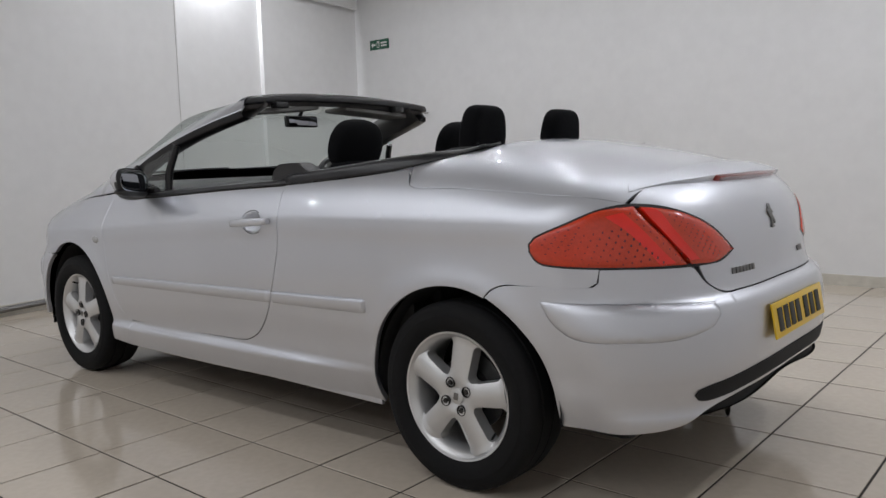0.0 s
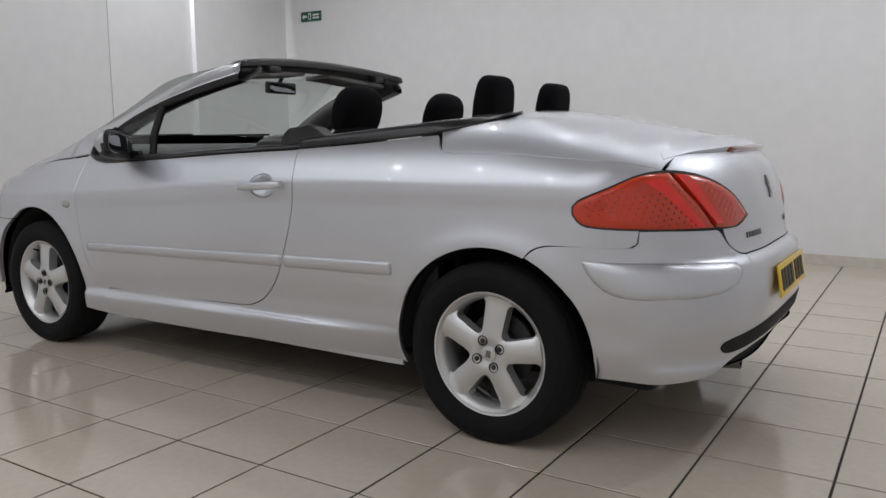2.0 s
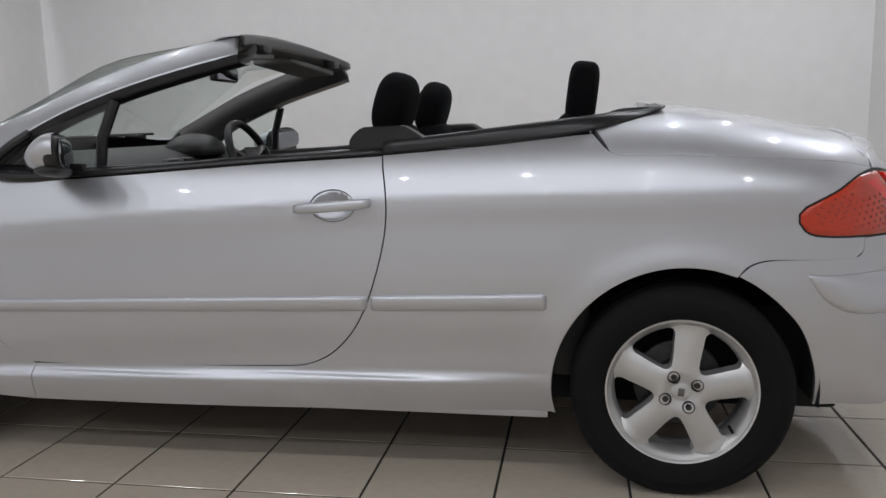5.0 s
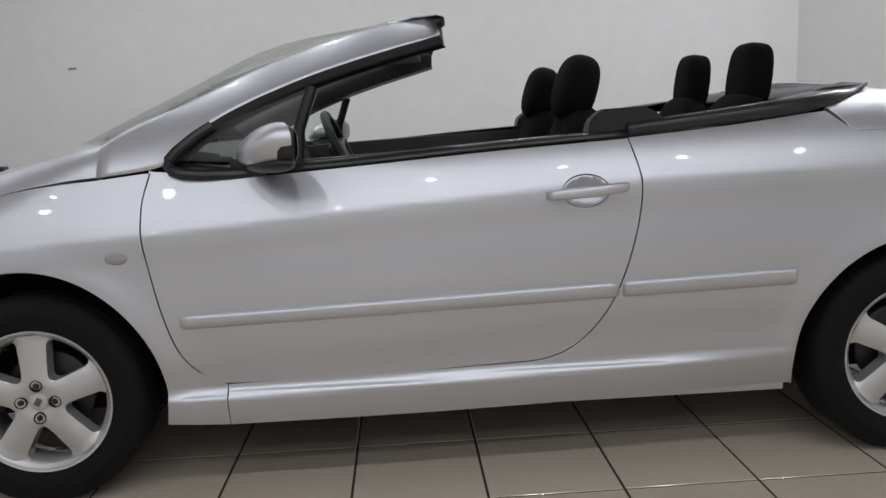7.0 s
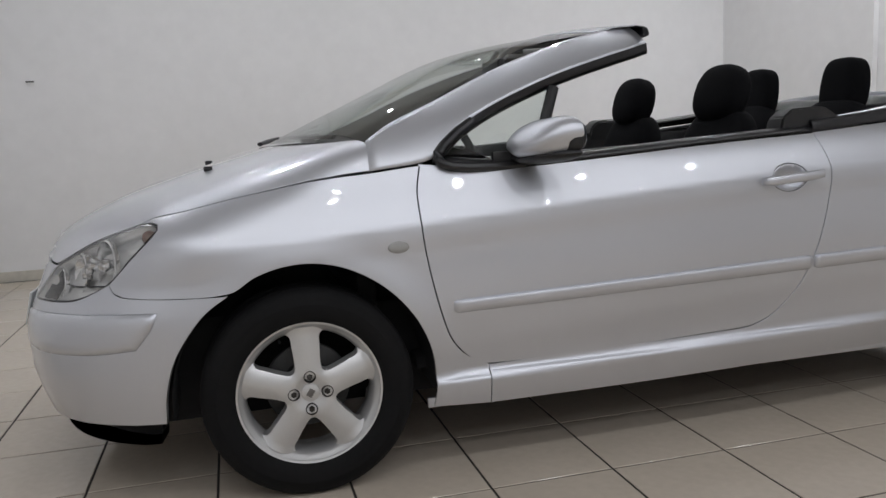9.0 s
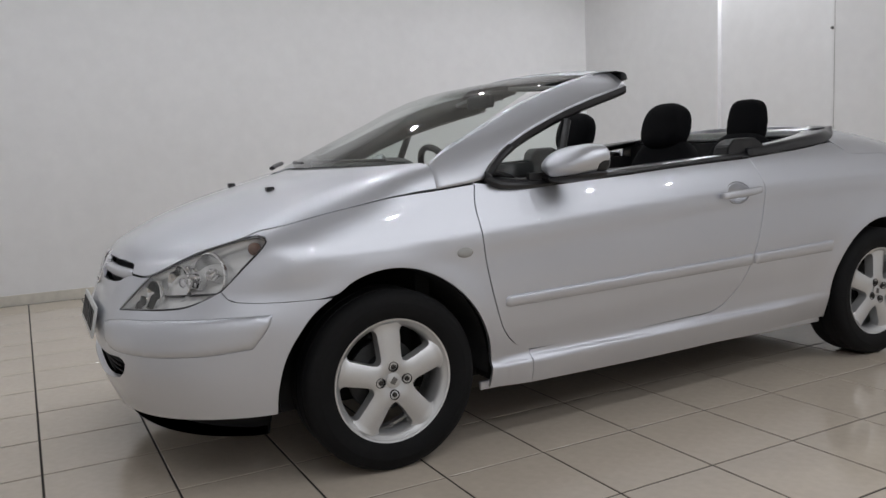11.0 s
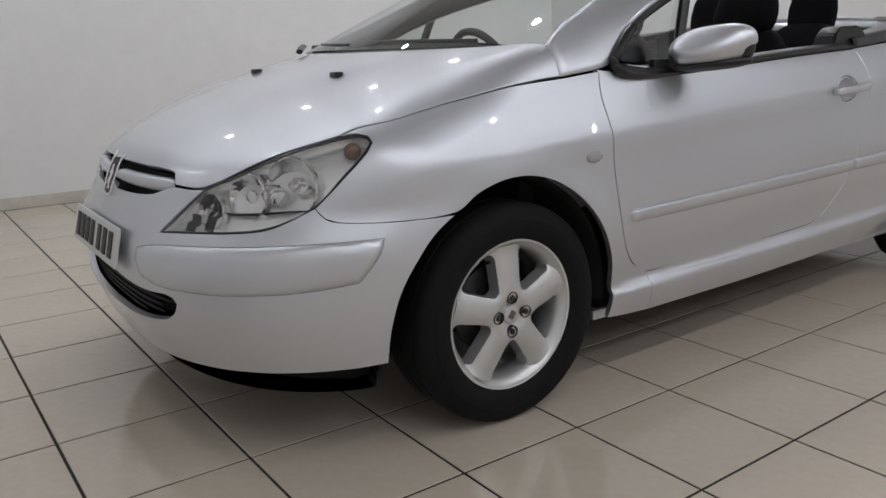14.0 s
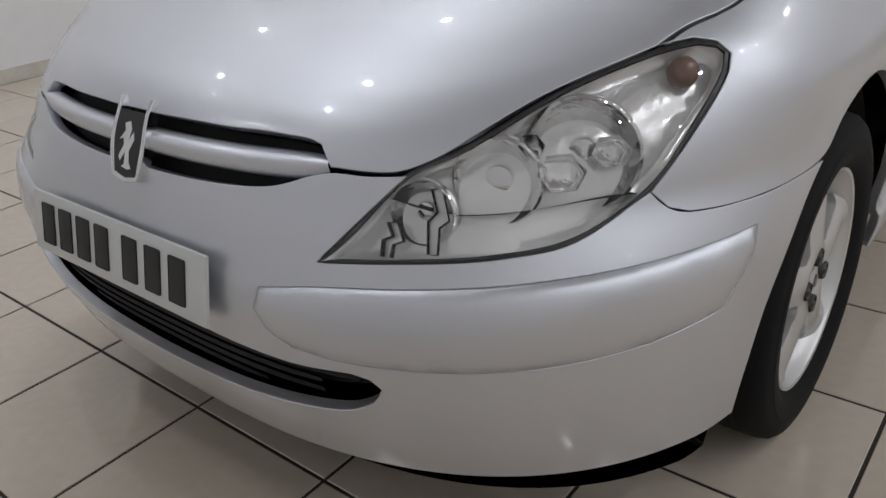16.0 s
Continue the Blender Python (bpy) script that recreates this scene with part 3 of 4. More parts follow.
panel("lower_valance", "tail", VAL, DARK, rear_bumper, "black lower valance slot", gap=.001, lift=.004, depth=.004)

# boot lid: deck and rear face in one skin
rear_rim = plan_of("tail", [(56.5, .972), (50, .978), (40, .98), (30, .98), (15, .98), (0, .98)])
deck_side = [(q[0], q[1]) for q in on_body("side", [p[0] for p in DECK_SIDE], [p[1] for p in DECK_SIDE])]
half = [(x, -y) for x, y in rear_rim[::-1]] + [(x, -y) for x, y in deck_side[:-1]] + [(2.36, .735), (2.46, .67), (2.545, .60), (2.56, .56), (2.53, .3), (2.52, 0)]
LID = [(x, -y) for x, y in half] + [(x, y) for x, y in reversed(half) if y > 1e-6]
lid = panel("boot_lid", "top", LID, PAINT, car, gap=.0008)
half = [(0, .98), (15, .98), (30, .98), (40, .98), (50, .978), (56.5, .972), (59.8, .936), LAMP[4], LAMP[5], LAMP[6], (33, .765), LAMP[7], (44.0, .745), (41.6, .693), (36.6, .662), (30, .660), (14, .661), (0, .662)]
face = panel("rear_face", "tail", mirrored(half), PAINT, lid, gap=.0006)
spoil = [(x, -y) for x, y in plan_of("tail", [(0, .992), (20, .990), (40, .986), (54, .980), (60, .966)])] + [(3.10, .60), (3.135, .45), (3.15, .25), (3.155, 0)]
def lip_rise(p):
    back = np.clip((p[:, 0] - 3.10) / .13, 0, 1)
    return .002 + .019 * back * back * (3 - 2 * back) * np.clip(1 - (np.abs(p[:, 1]) / .66) ** 5, 0, 1)


lip = panel("spoiler_lip", "top", [(x, -y) for x, y in spoil] + [(x, y) for x, y in reversed(spoil) if y > 1e-6], PAINT, lid, gap=0, lift=lip_rise, depth=.004, round_edge=.004, step=.015)
panel("high_brake_light", "tail", mirrored([(0, 1.006), (20, 1.005), (33, 1.000), (30, .983), (20, .981), (0, .981)]), RED_BAR, lid, "dark red high-level brake light", lift=.019, depth=.01)

# tail lamps: one half in the wing, the other in the lid
def tail_light(f):
    thing = sub("tail_light")
    tagged(thing, "glossy red rear lamp cluster with dotted reflector")
    s = -1 if f else 1
    split = [(59.2, .930), (55.8, .879), (51.0, .818), (46.8, .748)]
    outer = LAMP[9:11] + LAMP_TIP + LAMP[1:3] + split
    inner = [(u - .7, v) for u, v in split[::-1]] + LAMP[4:8]
    panel("outer_lens", "tail", [(s * u, v) for u, v in outer], RED, thing, dome=.006, step=.012, lift=.001)
    panel("inner_lens", "tail", [(s * u, v) for u, v in inner], RED, thing, dome=.006, step=.012, lift=.001)
    band = [(65.2, .898), (61.6, .908), (57.6, .858), (53.6, .800), (50.4, .758), (54.0, .758), (57.2, .806), (60.8, .856)]
    panel("brake_band", "tail", [(s * u, v) for u, v in band], RED_DEEP, thing, "bright red curved brake lamp band", lift=.0075, depth=.003, gap=0, step=.012)
    edge = [(57.6, .918), (54.2, .911), (50.6, .856), (47.2, .806), (44.2, .764), (46.6, .764), (50.0, .808), (53.6, .860)]
    panel("brake_band", "tail", [(s * u, v) for u, v in edge], RED_DEEP, thing, "bright red curved brake lamp band", lift=.0075, depth=.003, gap=0, step=.012)
    whole = LAMP[9:11] + LAMP_TIP + LAMP[1:8]
    panel("lamp_seal", "tail", [(s * u, v) for u, v in whole], SEAL, thing, "black lamp seal", lift=.0012, gap=-.0015, depth=.004, step=.02, holes=[[(s * q[0] / .0148, q[1]) for q in shrink((lambda o: o if area(o) > 0 else o[::-1])(outline(whole, step=.03, k=.0148)), .0055)]])
    # rows of dark round reflector dots, and lighter rows in the inner lens
    verts, faces = [], []

    def dot(u, v, r, stretch=1.0):
        w = np.arange(10) * 2 * np.pi / 10
        uu, vv = u + r / .0148 * np.cos(w) * stretch, v + r * np.sin(w)
        p = on_body("tail", s * uu, vv)
        p = p + skin_normal(p) * .0085
        i = len(verts)
        verts.extend(p)
        faces.append(tuple(range(i, i + 10)) if s > 0 else tuple(range(i + 9, i - 1, -1)))
    for row in range(8):
        for col in range(9):
            # rows run alongside the band, columns towards the wing
            k = row / 7
            u, v = 62.0 - 8.6 * k + col * 1.75, .862 - .098 * k - col * .0035
            if v > .762 and col < 3 + 6 * math.sin(math.pi * min(1, .25 + k * .6)):
                dot(u, v, .0046 - .0004 * col - .0012 * abs(k - .5), .8)
    for row in range(9):
        k = row / 8
        for col in range(2):
            dot(60.2 - 11.0 * k - col * 1.5, .904 - .138 * k + .002 * col, .0027, .8)
    for row in range(6):
        for col in range(5):
            u, v = 77 - col * 1.9 + row * .6, .866 - row * .016 + col * .005
            if 69.5 < u < 77.5 and v < .822 + (79 - u) * .0075 and v > .772:
                dot(u, v, .0016, 2.2)
    for row in range(8):
        for col in range(5):
            u, v = 51.5 - row * 1.15 - col * 1.7, .895 - row * .0155 - col * .006
            if v < .752 + (u - 30) * .0075 and v > .765:
                dot(u, v, .0018, 1.5)
    tagged(mesh_object("reflector_dots", verts, faces, RED_DOT, thing, "rows of dark red dots"), kind="stuff")
    return thing


both(tail_light)

# headlamps: housing, chrome bowls, bulbs, clear lens
def headlight(f):
    thing = sub("headlight")
    tagged(thing, "clear headlamp with chrome reflector bowls and dark rim")
    s = -1 if f else 1
    inner = [(s * u, v) for u, v in LIGHT]
    panel("rim", "nose", inner, SATIN, thing, "black rubber rim", lift=-.004, gap=.0, depth=.003, step=.015, holes=[[(s * q[0] / .0148, q[1]) for q in shrink(outline(LIGHT, step=.03, k=.0148), .0042)]])
    panel("housing", "nose", inner, REFLECTOR, thing, "faceted silver housing", lift=-.046, depth=.004, gap=.0034, step=.02, dome=1e-9)

    def bowl(u, v, r, deep, bulb, mat=BOWL):
        p = on_body("nose", [s * u], [v])[0]
        d = np.array((math.cos(radians(u * .55)) * -1, -s * math.sin(radians(u * .55)), .12))
        d /= np.linalg.norm(d)
        turn = Vector(d).to_track_quat("-Y", "Z").to_matrix().to_4x4()
        b = lathe([(0, -deep), (r * .35, -deep * .86), (r * .7, -deep * .45), (r * .95, -.002), (r, .002), (r * 1.06, -.001), (r * 1.06, -.012)], 28)
        b.transform(Matrix.Translation(Vector(p) - Vector(d) * (.018 + r * .28)) @ turn)
        ob = part("reflector_bowl", b, mat, thing, "chrome reflector bowl")
        c = lathe([(0, .004), (r * bulb, 0), (r * bulb * 1.15, -.008), (r * bulb * .8, -deep)], 16)
        c.transform(Matrix.Translation(Vector(p) - Vector(d) * (.03 + r * .28)) @ turn)
        part("bulb", c, CHROME if bulb < .4 else LENS, ob, "small bulb with shade")
    bowl(51.8, .712, .074, .055, .26)
    bowl(44.2, .688, .058, .05, .30)
    bowl(37.4, .652, .044, .04, .28)
    # stepped dark-edged reflector pockets beside the small bowl
    for u, z0, z1 in ((34.0, .612, .650), (38.2, .618, .690)):
        mid, tall = (z0 + z1) / 2, (z1 - z0)
        step_line = [(u, z0), (u + .7, z0), (u + 1.0, mid - .1 * tall), (u + 1.9, mid), (u + 1.5, z1), (u + .7, z1), (u + 1.1, mid + .12 * tall), (u + .2, mid - .02 * tall)]
        panel("lamp_fin", "nose", [(s * a, v) for a, v in step_line], REFLECTOR, thing, "polished stepped reflector edge", lift=-.026, depth=.012, gap=0, step=.008)
    for u, v, r in ((50.2, .702, .030), (54.6, .722, .024), (48.0, .735, .016)):
        panel("reflector_facet", "nose", [(s * (u + r / .0148 * math.cos(k * 1.05)), v + r * math.sin(k * 1.05) * .8) for k in range(6)], BOWL, thing, "polished reflector facet", lift=-.040, depth=.006, gap=0, step=.01, dome=-.006)
    p = on_body("nose", [s * 62.6], [.795])[0]
    b = bmesh.new()
    bmesh.ops.create_uvsphere(b, u_segments=14, v_segments=8, radius=.022)
    b.transform(Matrix.Translation((p[0] + .028, p[1] * .968, p[2] - .004)))
    part("indicator_bulb", b, AMBER, thing, "brownish orange indicator bulb")
    lens = panel("lens", "nose", inner, LENS, thing, "clear plastic lens", gap=.003, step=.02, depth=.0006, round_edge=.0003)
    lens.visible_shadow = False
    return thing


both(headlight)

# upper grille: dark opening, silver bar, badge
UP = mirrored([(0, .742), (16, .742), (23.8, .741), (28.6, .733), (29, .712), (22.9, .679), (7.8, .667), (0, .667)])
grille = panel("upper_grille", "nose", UP, DARK, car, "black upper grille opening", lift=-.045, gap=-.006)
u = 29.3 * np.sin(np.linspace(-np.pi / 2, np.pi / 2, 41))
end = np.sqrt(np.clip(1 - np.abs(u / 29.4) ** 10, 0, 1))
rails = []
for g, out in ((1, -.035), (.95, -.014), (.55, -.003), (0, .002), (-.55, -.003), (-.95, -.013), (-1, -.035)):
    p = on_body("nose", u, .708 + .004 * (u / 29) ** 2 + .0195 * g * (.45 + .55 * end))
    rails.append(p + skin_normal(p) * out)
loft("grille_bar", rails, PAINT, grille, "silver grille bar", along=60, across=15)
badge = panel("badge", "nose", [(-2.9, .742), (2.9, .742), (3.3, .69), (2.4, .648), (0, .642), (-2.4, .648), (-3.3, .69)], INK, grille, "black shield badge with chrome edge", lift=.008, depth=.012, gap=.003)
for pts in ([(-3.5, .757), (-3.15, .757), (-2.95, .740), (-3.1, .70), (-2.4, .650), (0, .644), (0, .639), (-2.6, .645), (-3.45, .69), (-3.25, .737)],
            [(3.5, .757), (3.15, .757), (2.95, .740), (3.1, .70), (2.4, .650), (0, .644), (0, .639), (2.6, .645), (3.45, .69), (3.25, .737)]):
    panel("badge_edge", "nose", pts, CHROME, badge, "chrome badge edge", lift=.011, depth=.008, gap=0, step=.006)
EMBLEM = [(-.9, .655), (-.2, .660), (-.1, .682), (-1.3, .664), (-1.7, .672), (-.5, .694), (-.8, .704), (-1.8, .700), (-.5, .716), (-.9, .728), (.3, .732), (.9, .720), (.5, .700), (1.5, .716), (1.8, .704), (.7, .684), (.9, .664), (1.5, .655), (.6, .652)]
panel("badge_emblem", "nose", [(u * .85, .693 + (v - .693) * .85) for u, v in EMBLEM], CHROME, badge, "plain chrome emblem shape", lift=.011, depth=.004, gap=0, step=.005, round_edge=.001)
panel("boot_emblem", "tail", [(u * 1.5, .855 + (v - .69) * 1.0) for u, v in EMBLEM], STEEL, face, "plain chrome emblem shape", lift=.005, depth=.005, gap=0, step=.005, round_edge=.001)

# lower grille slats behind the opening
low = panel("lower_grille", "nose", LOW_GRILLE, DARK, bumper, "black lower grille", lift=-.06, gap=-.008)
for z in (.435, .413, .391, .369, .347):
    w = 30.5 if z > .40 else 26 if z > .36 else 18
    panel("grille_slat", "nose", mirrored([(0, z + .006), (w * .7, z + .006), (w, z + .004), (w, z - .004), (w * .7, z - .006), (0, z - .006)]), DARK, low, lift=-.030, depth=.03, gap=0)

# number plates: plain bars instead of writing
def plate(name, origin, lean, turn, mat, parent):
    p = sub(name, parent)
    m = Matrix.Translation(origin) @ pose(0, 0, 0, 0, 0, turn) @ pose(0, 0, 0, lean)
    b = box(-.26, .26, -.0035, .0035, -.0555, .0555, .002)
    b.transform(m)
    part("plate_back", b, mat, p)
    for i, x in enumerate((-.205, -.145, -.085, -.025, .06, .125, .19)):
        b = box(x - .021, x + .021, -.0056, -.003, -.037, .037, .003)
        b.transform(m)
        part("plate_bar", b, INK, p, "plain black bar")
    return p


plate("front_plate", (-.870, 0.03, .527), -13, -90, PLATE_WHITE, bumper)["label"] = "white number plate with plain black bars"
plate("rear_plate", (3.415, 0, .545), -10, 90, PLATE_YELLOW, rear_bumper)["label"] = "yellow number plate with plain black bars"
for i in range(7):
    u = 32.6 - i * 1.75
    panel("boot_letter_bar", "tail", [(u, .722), (u - 1.2, .722), (u - 1.2, .704), (u, .704)], STEEL, face, "small plain grey metal bar", lift=.004, depth=.004, gap=0, round_edge=.001)
for i in range(4):
    u = -21 - i * 1.5
    panel("boot_letter_bar", "tail", [(u, .732), (u - 1.0, .732), (u - 1.0, .714), (u, .714)], STEEL, face, "small plain grey metal bar", lift=.004, depth=.004, gap=0, round_edge=.001)

# side mouldings, handles, repeaters
def strip(x0, x1, parent, f, lab):
    """A bulged rub strip along the body side, rounded off at both ends."""
    s = 1 - np.cos(np.linspace(0, np.pi, 33))
    x = x0 + (x1 - x0) * s / 2
    mid, full = .5335 + (x - .44) * .0235, .0195 + (x - .44) * .0030
    end = np.clip(np.minimum(x - x0, x1 - x) / .012, 0, 1) ** .5
    rails = []
    for g, out in ((-1, -.002), (-.97, .007), (-.6, .0115), (0, .014), (.6, .0135), (.93, .010), (1, .001)):
        z = mid + full * g * (.72 + .28 * end)
        p = on_body("side", x, z)
        rails.append(p + skin_normal(p) * (out * end - .002 * (1 - end))[:, None])
    return loft("side_moulding", rails, PAINT, parent, lab, flip=f, along=70, across=13)


def side_moulding(f):
    strip(.436, 1.698, doors[f], f, "silver door rub strip")
    strip(1.706, 2.226, quarters[f], f, "silver rub strip")


def cup_rise(p):
    return -.001 - .022 * np.clip(1 - ((p[:, 0] - 1.603) / .066) ** 2 - ((p[:, 2] - .853) / .045) ** 2, 0, 1)


def handle(f):
    panel("handle_cup", "side", CUP, PAINT, doors[f], "silver handle recess", flip=f, lift=cup_rise, dome=1e-9, depth=.003, gap=.0006, step=.008)
    bm = bmesh.new()
    rows = []
    n = 26
    for i in range(n + 1):
        s = i / n
        x = 1.490 + .232 * s
        y = on_body("side", [x], [.85 + .012 * s])[0][1]
        out = .012 + .026 * math.sin(math.pi * min(1, max(0, s))) ** .45
        h = .0155 * (1 - .25 * abs(2 * s - 1) ** 6)
        ring = []
        for k in range(12):
            w = 2 * math.pi * k / 12
            c, sn = math.cos(w), math.sin(w)
            ring.append(bm.verts.new((x, y - out - .009 * math.copysign(abs(c) ** .7, c), .846 + .016 * s + h * math.copysign(abs(sn) ** .7, sn))))
        rows.append(ring)
    for a, b in zip(rows, rows[1:]):
        for k in range(12):
            bm.faces.new((a[k], a[(k + 1) % 12], b[(k + 1) % 12], b[k]))
    bm.faces.new(rows[0]), bm.faces.new(rows[-1])
    if f:
        bm.transform(Matrix.Diagonal((1, -1, 1, 1)))
    part("door_handle", bm, PAINT, doors[f], "silver bar door handle", angle=60)


def repeater(f):
    panel("side_repeater", "side", [(.279 + .031 * math.cos(w * math.pi / 8), .7255 + .017 * math.sin(w * math.pi / 8)) for w in range(16)], material("clear_repeater", (.36, .36, .35), .15, coat=1.0, vary=.05) if not f else bpy.data.materials["clear_repeater"],
          wings[f], "clear oval side repeater lamp", flip=f, lift=.002, dome=.005, depth=.004, gap=0, step=.008)


both(side_moulding), both(handle), both(repeater)

# weather strips, quarter trims and belt-guide humps in black
def belt_trim(f):
    low = [(.455, .957), (.642, .939), (.839, .946), (1.337, .977), (1.743, .998)]
    pl = on_body("side", [p[0] for p in low], [p[1] for p in low])
    up = pl + np.array((0, .028, .020))
    lip2 = pl + np.array((0, .09, .018))
    loft("weather_strip", [pl + (0, -.003, .001), pl + (0, .004, .014), up, lip2], SATIN, doors[f], "glossy black window strip", flip=f, thick=.004)
    low = [(1.743, .999), (2.046, 1.022), (2.30, 1.046), (2.40, 1.066), (2.50, 1.092), (2.565, 1.112)]
    pl = on_body("side", [p[0] for p in low], [p[1] for p in low])
    pl[-1] = (2.565, -.60, 1.118)
    mid = pl + np.array([(0, .015, .035), (0, .02, .042), (0, .03, .045), (0, .045, .036), (0, .06, .020), (0, .02, .004)])
    end = mid + np.array([(0, .12, -.01), (0, .12, -.01), (0, .12, -.004), (0, .12, .0), (0, .12, .004), (-.02, .10, .008)])
    loft("quarter_trim", [pl + (0, -.002, 0), (pl + mid) / 2 + (0, -.008, .004), mid, end], SATIN, quarters[f], "satin black quarter trim", flip=f, thick=.006)
    b = bmesh.new()
    prof = [(1.625, .985), (1.640, 1.050), (1.675, 1.078), (1.80, 1.082), (1.825, 1.068), (1.885, 1.030), (1.885, .99)]
    rows = [[b.verts.new((x, y, z - .01 * (j == 3))) for x, z in prof] for j, y in enumerate((-.785, -.776, -.72, -.70))]
    for a, c in zip(rows, rows[1:]):
        for i in range(len(prof) - 1):
            b.faces.new((a[i], a[i + 1], c[i + 1], c[i]))
    b.faces.new(rows[0]), b.faces.new(rows[-1])
    bmesh.ops.bevel(b, geom=b.edges[:], offset=.006, segments=2, affect="EDGES")
    if f:
        b.transform(Matrix.Diagonal((1, -1, 1, 1)))
    part("belt_guide", b, PLASTIC, quarters[f], "black plastic belt guide")


both(belt_trim)

# windscreen frame
UPPER = [(.222, -.728, 1.034), (.30, -.694, 1.082), (.43, -.652, 1.136), (.71, -.597, 1.258), (.98, -.558, 1.345), (1.10, -.535, 1.372), (1.20, -.515, 1.390)]
LOWER = [(.220, -.788, .946), (.410, -.788, .972), (.505, -.758, 1.060), (.80, -.705, 1.197), (1.085, -.652, 1.282), (1.16, -.634, 1.301), (1.222, -.615, 1.318)]
def pillar(f):
    base = sub("windscreen_pillar")
    up, lowr = np.array(UPPER), np.array(LOWER)
    loft("pillar_skin", [up, (up + lowr) / 2, lowr], PAINT, base, "silver windscreen pillar", flip=f, bulge=.007, thick=.004, across=11)
    # black seal under the pillar, and the frame of the fixed quarter light
    inner = lowr + np.array([(.03, .03, -.005)] * 2 + [(.014, .03, -.022)] * 5)
    lowr, inner = lowr[1:], inner[1:]
    loft("pillar_seal", [lowr + (0, -.004, .002), lowr + (.006, .002, -.024), inner + (.004, .008, -.010), inner + (0, .05, 0)], SATIN, base, "black rubber seal", flip=f)
    loft("pillar_lining", [inner + (0, .03, 0), up[1:] + (.035, .035, -.040), up[1:] + (-.01, .004, -.006)], LINING, base, "grey pillar lining", flip=f)
    b = tube([(.785, -.742, .955), (.795, -.735, 1.06), (.838, -.715, 1.178)], .018, 8, flat=1.0)
    if f:
        b.transform(Matrix.Diagonal((1, -1, 1, 1)))
    part("quarter_light_bar", b, SATIN, base, "black quarter light bar")
    b = tube([(.70, -.798, .943), (.60, -.803, .941), (.52, -.806, .943), (.465, -.806, .949), (.437, -.803, .959), (.426, -.798, .973), (.430, -.793, .989), (.450, -.785, 1.011), (.50, -.768, 1.050), (.55, -.755, 1.080)], .0165, 10)
    if f:
        b.transform(Matrix.Diagonal((1, -1, 1, 1)))
    part("quarter_light_frame", b, SATIN, base, "black quarter light frame")
    q = loft("quarter_light", [[(.45, -.775, .985), (.79, -.735, .962)], [(.49, -.755, 1.055), (.835, -.708, 1.18)]], GLASS, base, "small fixed quarter light", flip=f)
    q.visible_shadow = False
    return base


both(pillar)
ys = np.linspace(-1, 1, 13)


def bow(x_side, x_mid, half, z_side, z_mid):
    return [(x_mid + (x_side - x_mid) * abs(s) ** 2.2, half * s, z_mid + (z_side - z_mid) * abs(s) ** 2.2) for s in ys]


BASE = bow(.225, -.035, .722, 1.036, 1.036)
HEAD = bow(1.085, 1.005, .538, 1.368, 1.400)
third, upper_third = ([(a[0] + (b[0] - a[0]) * k, (a[1] + (b[1] - a[1]) * k) * w, a[2] + (b[2] - a[2]) * k + rise) for a, b in zip(BASE, HEAD)] for k, w, rise in ((1 / 3, .99, .036), (2 / 3, 1.01, .060)))
screen = loft("windscreen", [BASE, third, upper_third, HEAD], GLASS, car, "clear curved windscreen with green tint", along=30, across=16)
screen.visible_shadow = False
header = sub("header_rail")
BACKTOP = bow(1.21, 1.17, .56, 1.385, 1.418)
loft("header_skin", [HEAD, bow(1.15, 1.08, .55, 1.383, 1.414), BACKTOP], PAINT, header, "silver header rail", along=40, thick=.004)
loft("header_seal", [BACKTOP, bow(1.235, 1.195, .60, 1.372, 1.404), bow(1.236, 1.196, .61, 1.350, 1.382), bow(1.220, 1.18, .60, 1.342, 1.374)], SATIN, header, "black rubber header seal", along=40, thick=.004)
loft("header_trim", [bow(1.222, 1.182, .60, 1.343, 1.375), bow(1.19, 1.14, .57, 1.330, 1.362), bow(1.10, 1.03, .54, 1.345, 1.375)], LINING, header, "grey cloth header lining", along=40, thick=.004)
for side in (-1, 1):
    part("roof_latch", box(1.19, 1.238, min(side * .36, side * .43), max(side * .36, side * .43), 1.338, 1.366, .006), PLASTIC, header, "black roof latch")
for y0, y1 in ((-.50, -.09), (.09, .50)):
    b = box(1.02, 1.19, y0, y1, 1.312, 1.334, .010, 3)
    for v in b.verts:
        v.co.z += .034 * (1 - abs(v.co.y / .5) ** 2) + .10 * (v.co.x - 1.19) * .3
        v.co.x -= .05 * (1 - abs(v.co.y / .5) ** 2)
    part("sun_visor", b, VISOR, header, "grey folded sun visor")
# inside mirror
rv = sub("rear_view_mirror")
part("mirror_shell", box(.865, .895, -.10, .11, 1.270, 1.330, .012, 3), PLASTIC, rv, "black interior mirror")
part("mirror_glass", box(.8945, .898, -.09, .10, 1.277, 1.323, .004), MIRROR, rv, "mirror glass")
part("mirror_stem", tube([(.87, 0, 1.32), (.90, 0, 1.36)], .010), PLASTIC, rv)

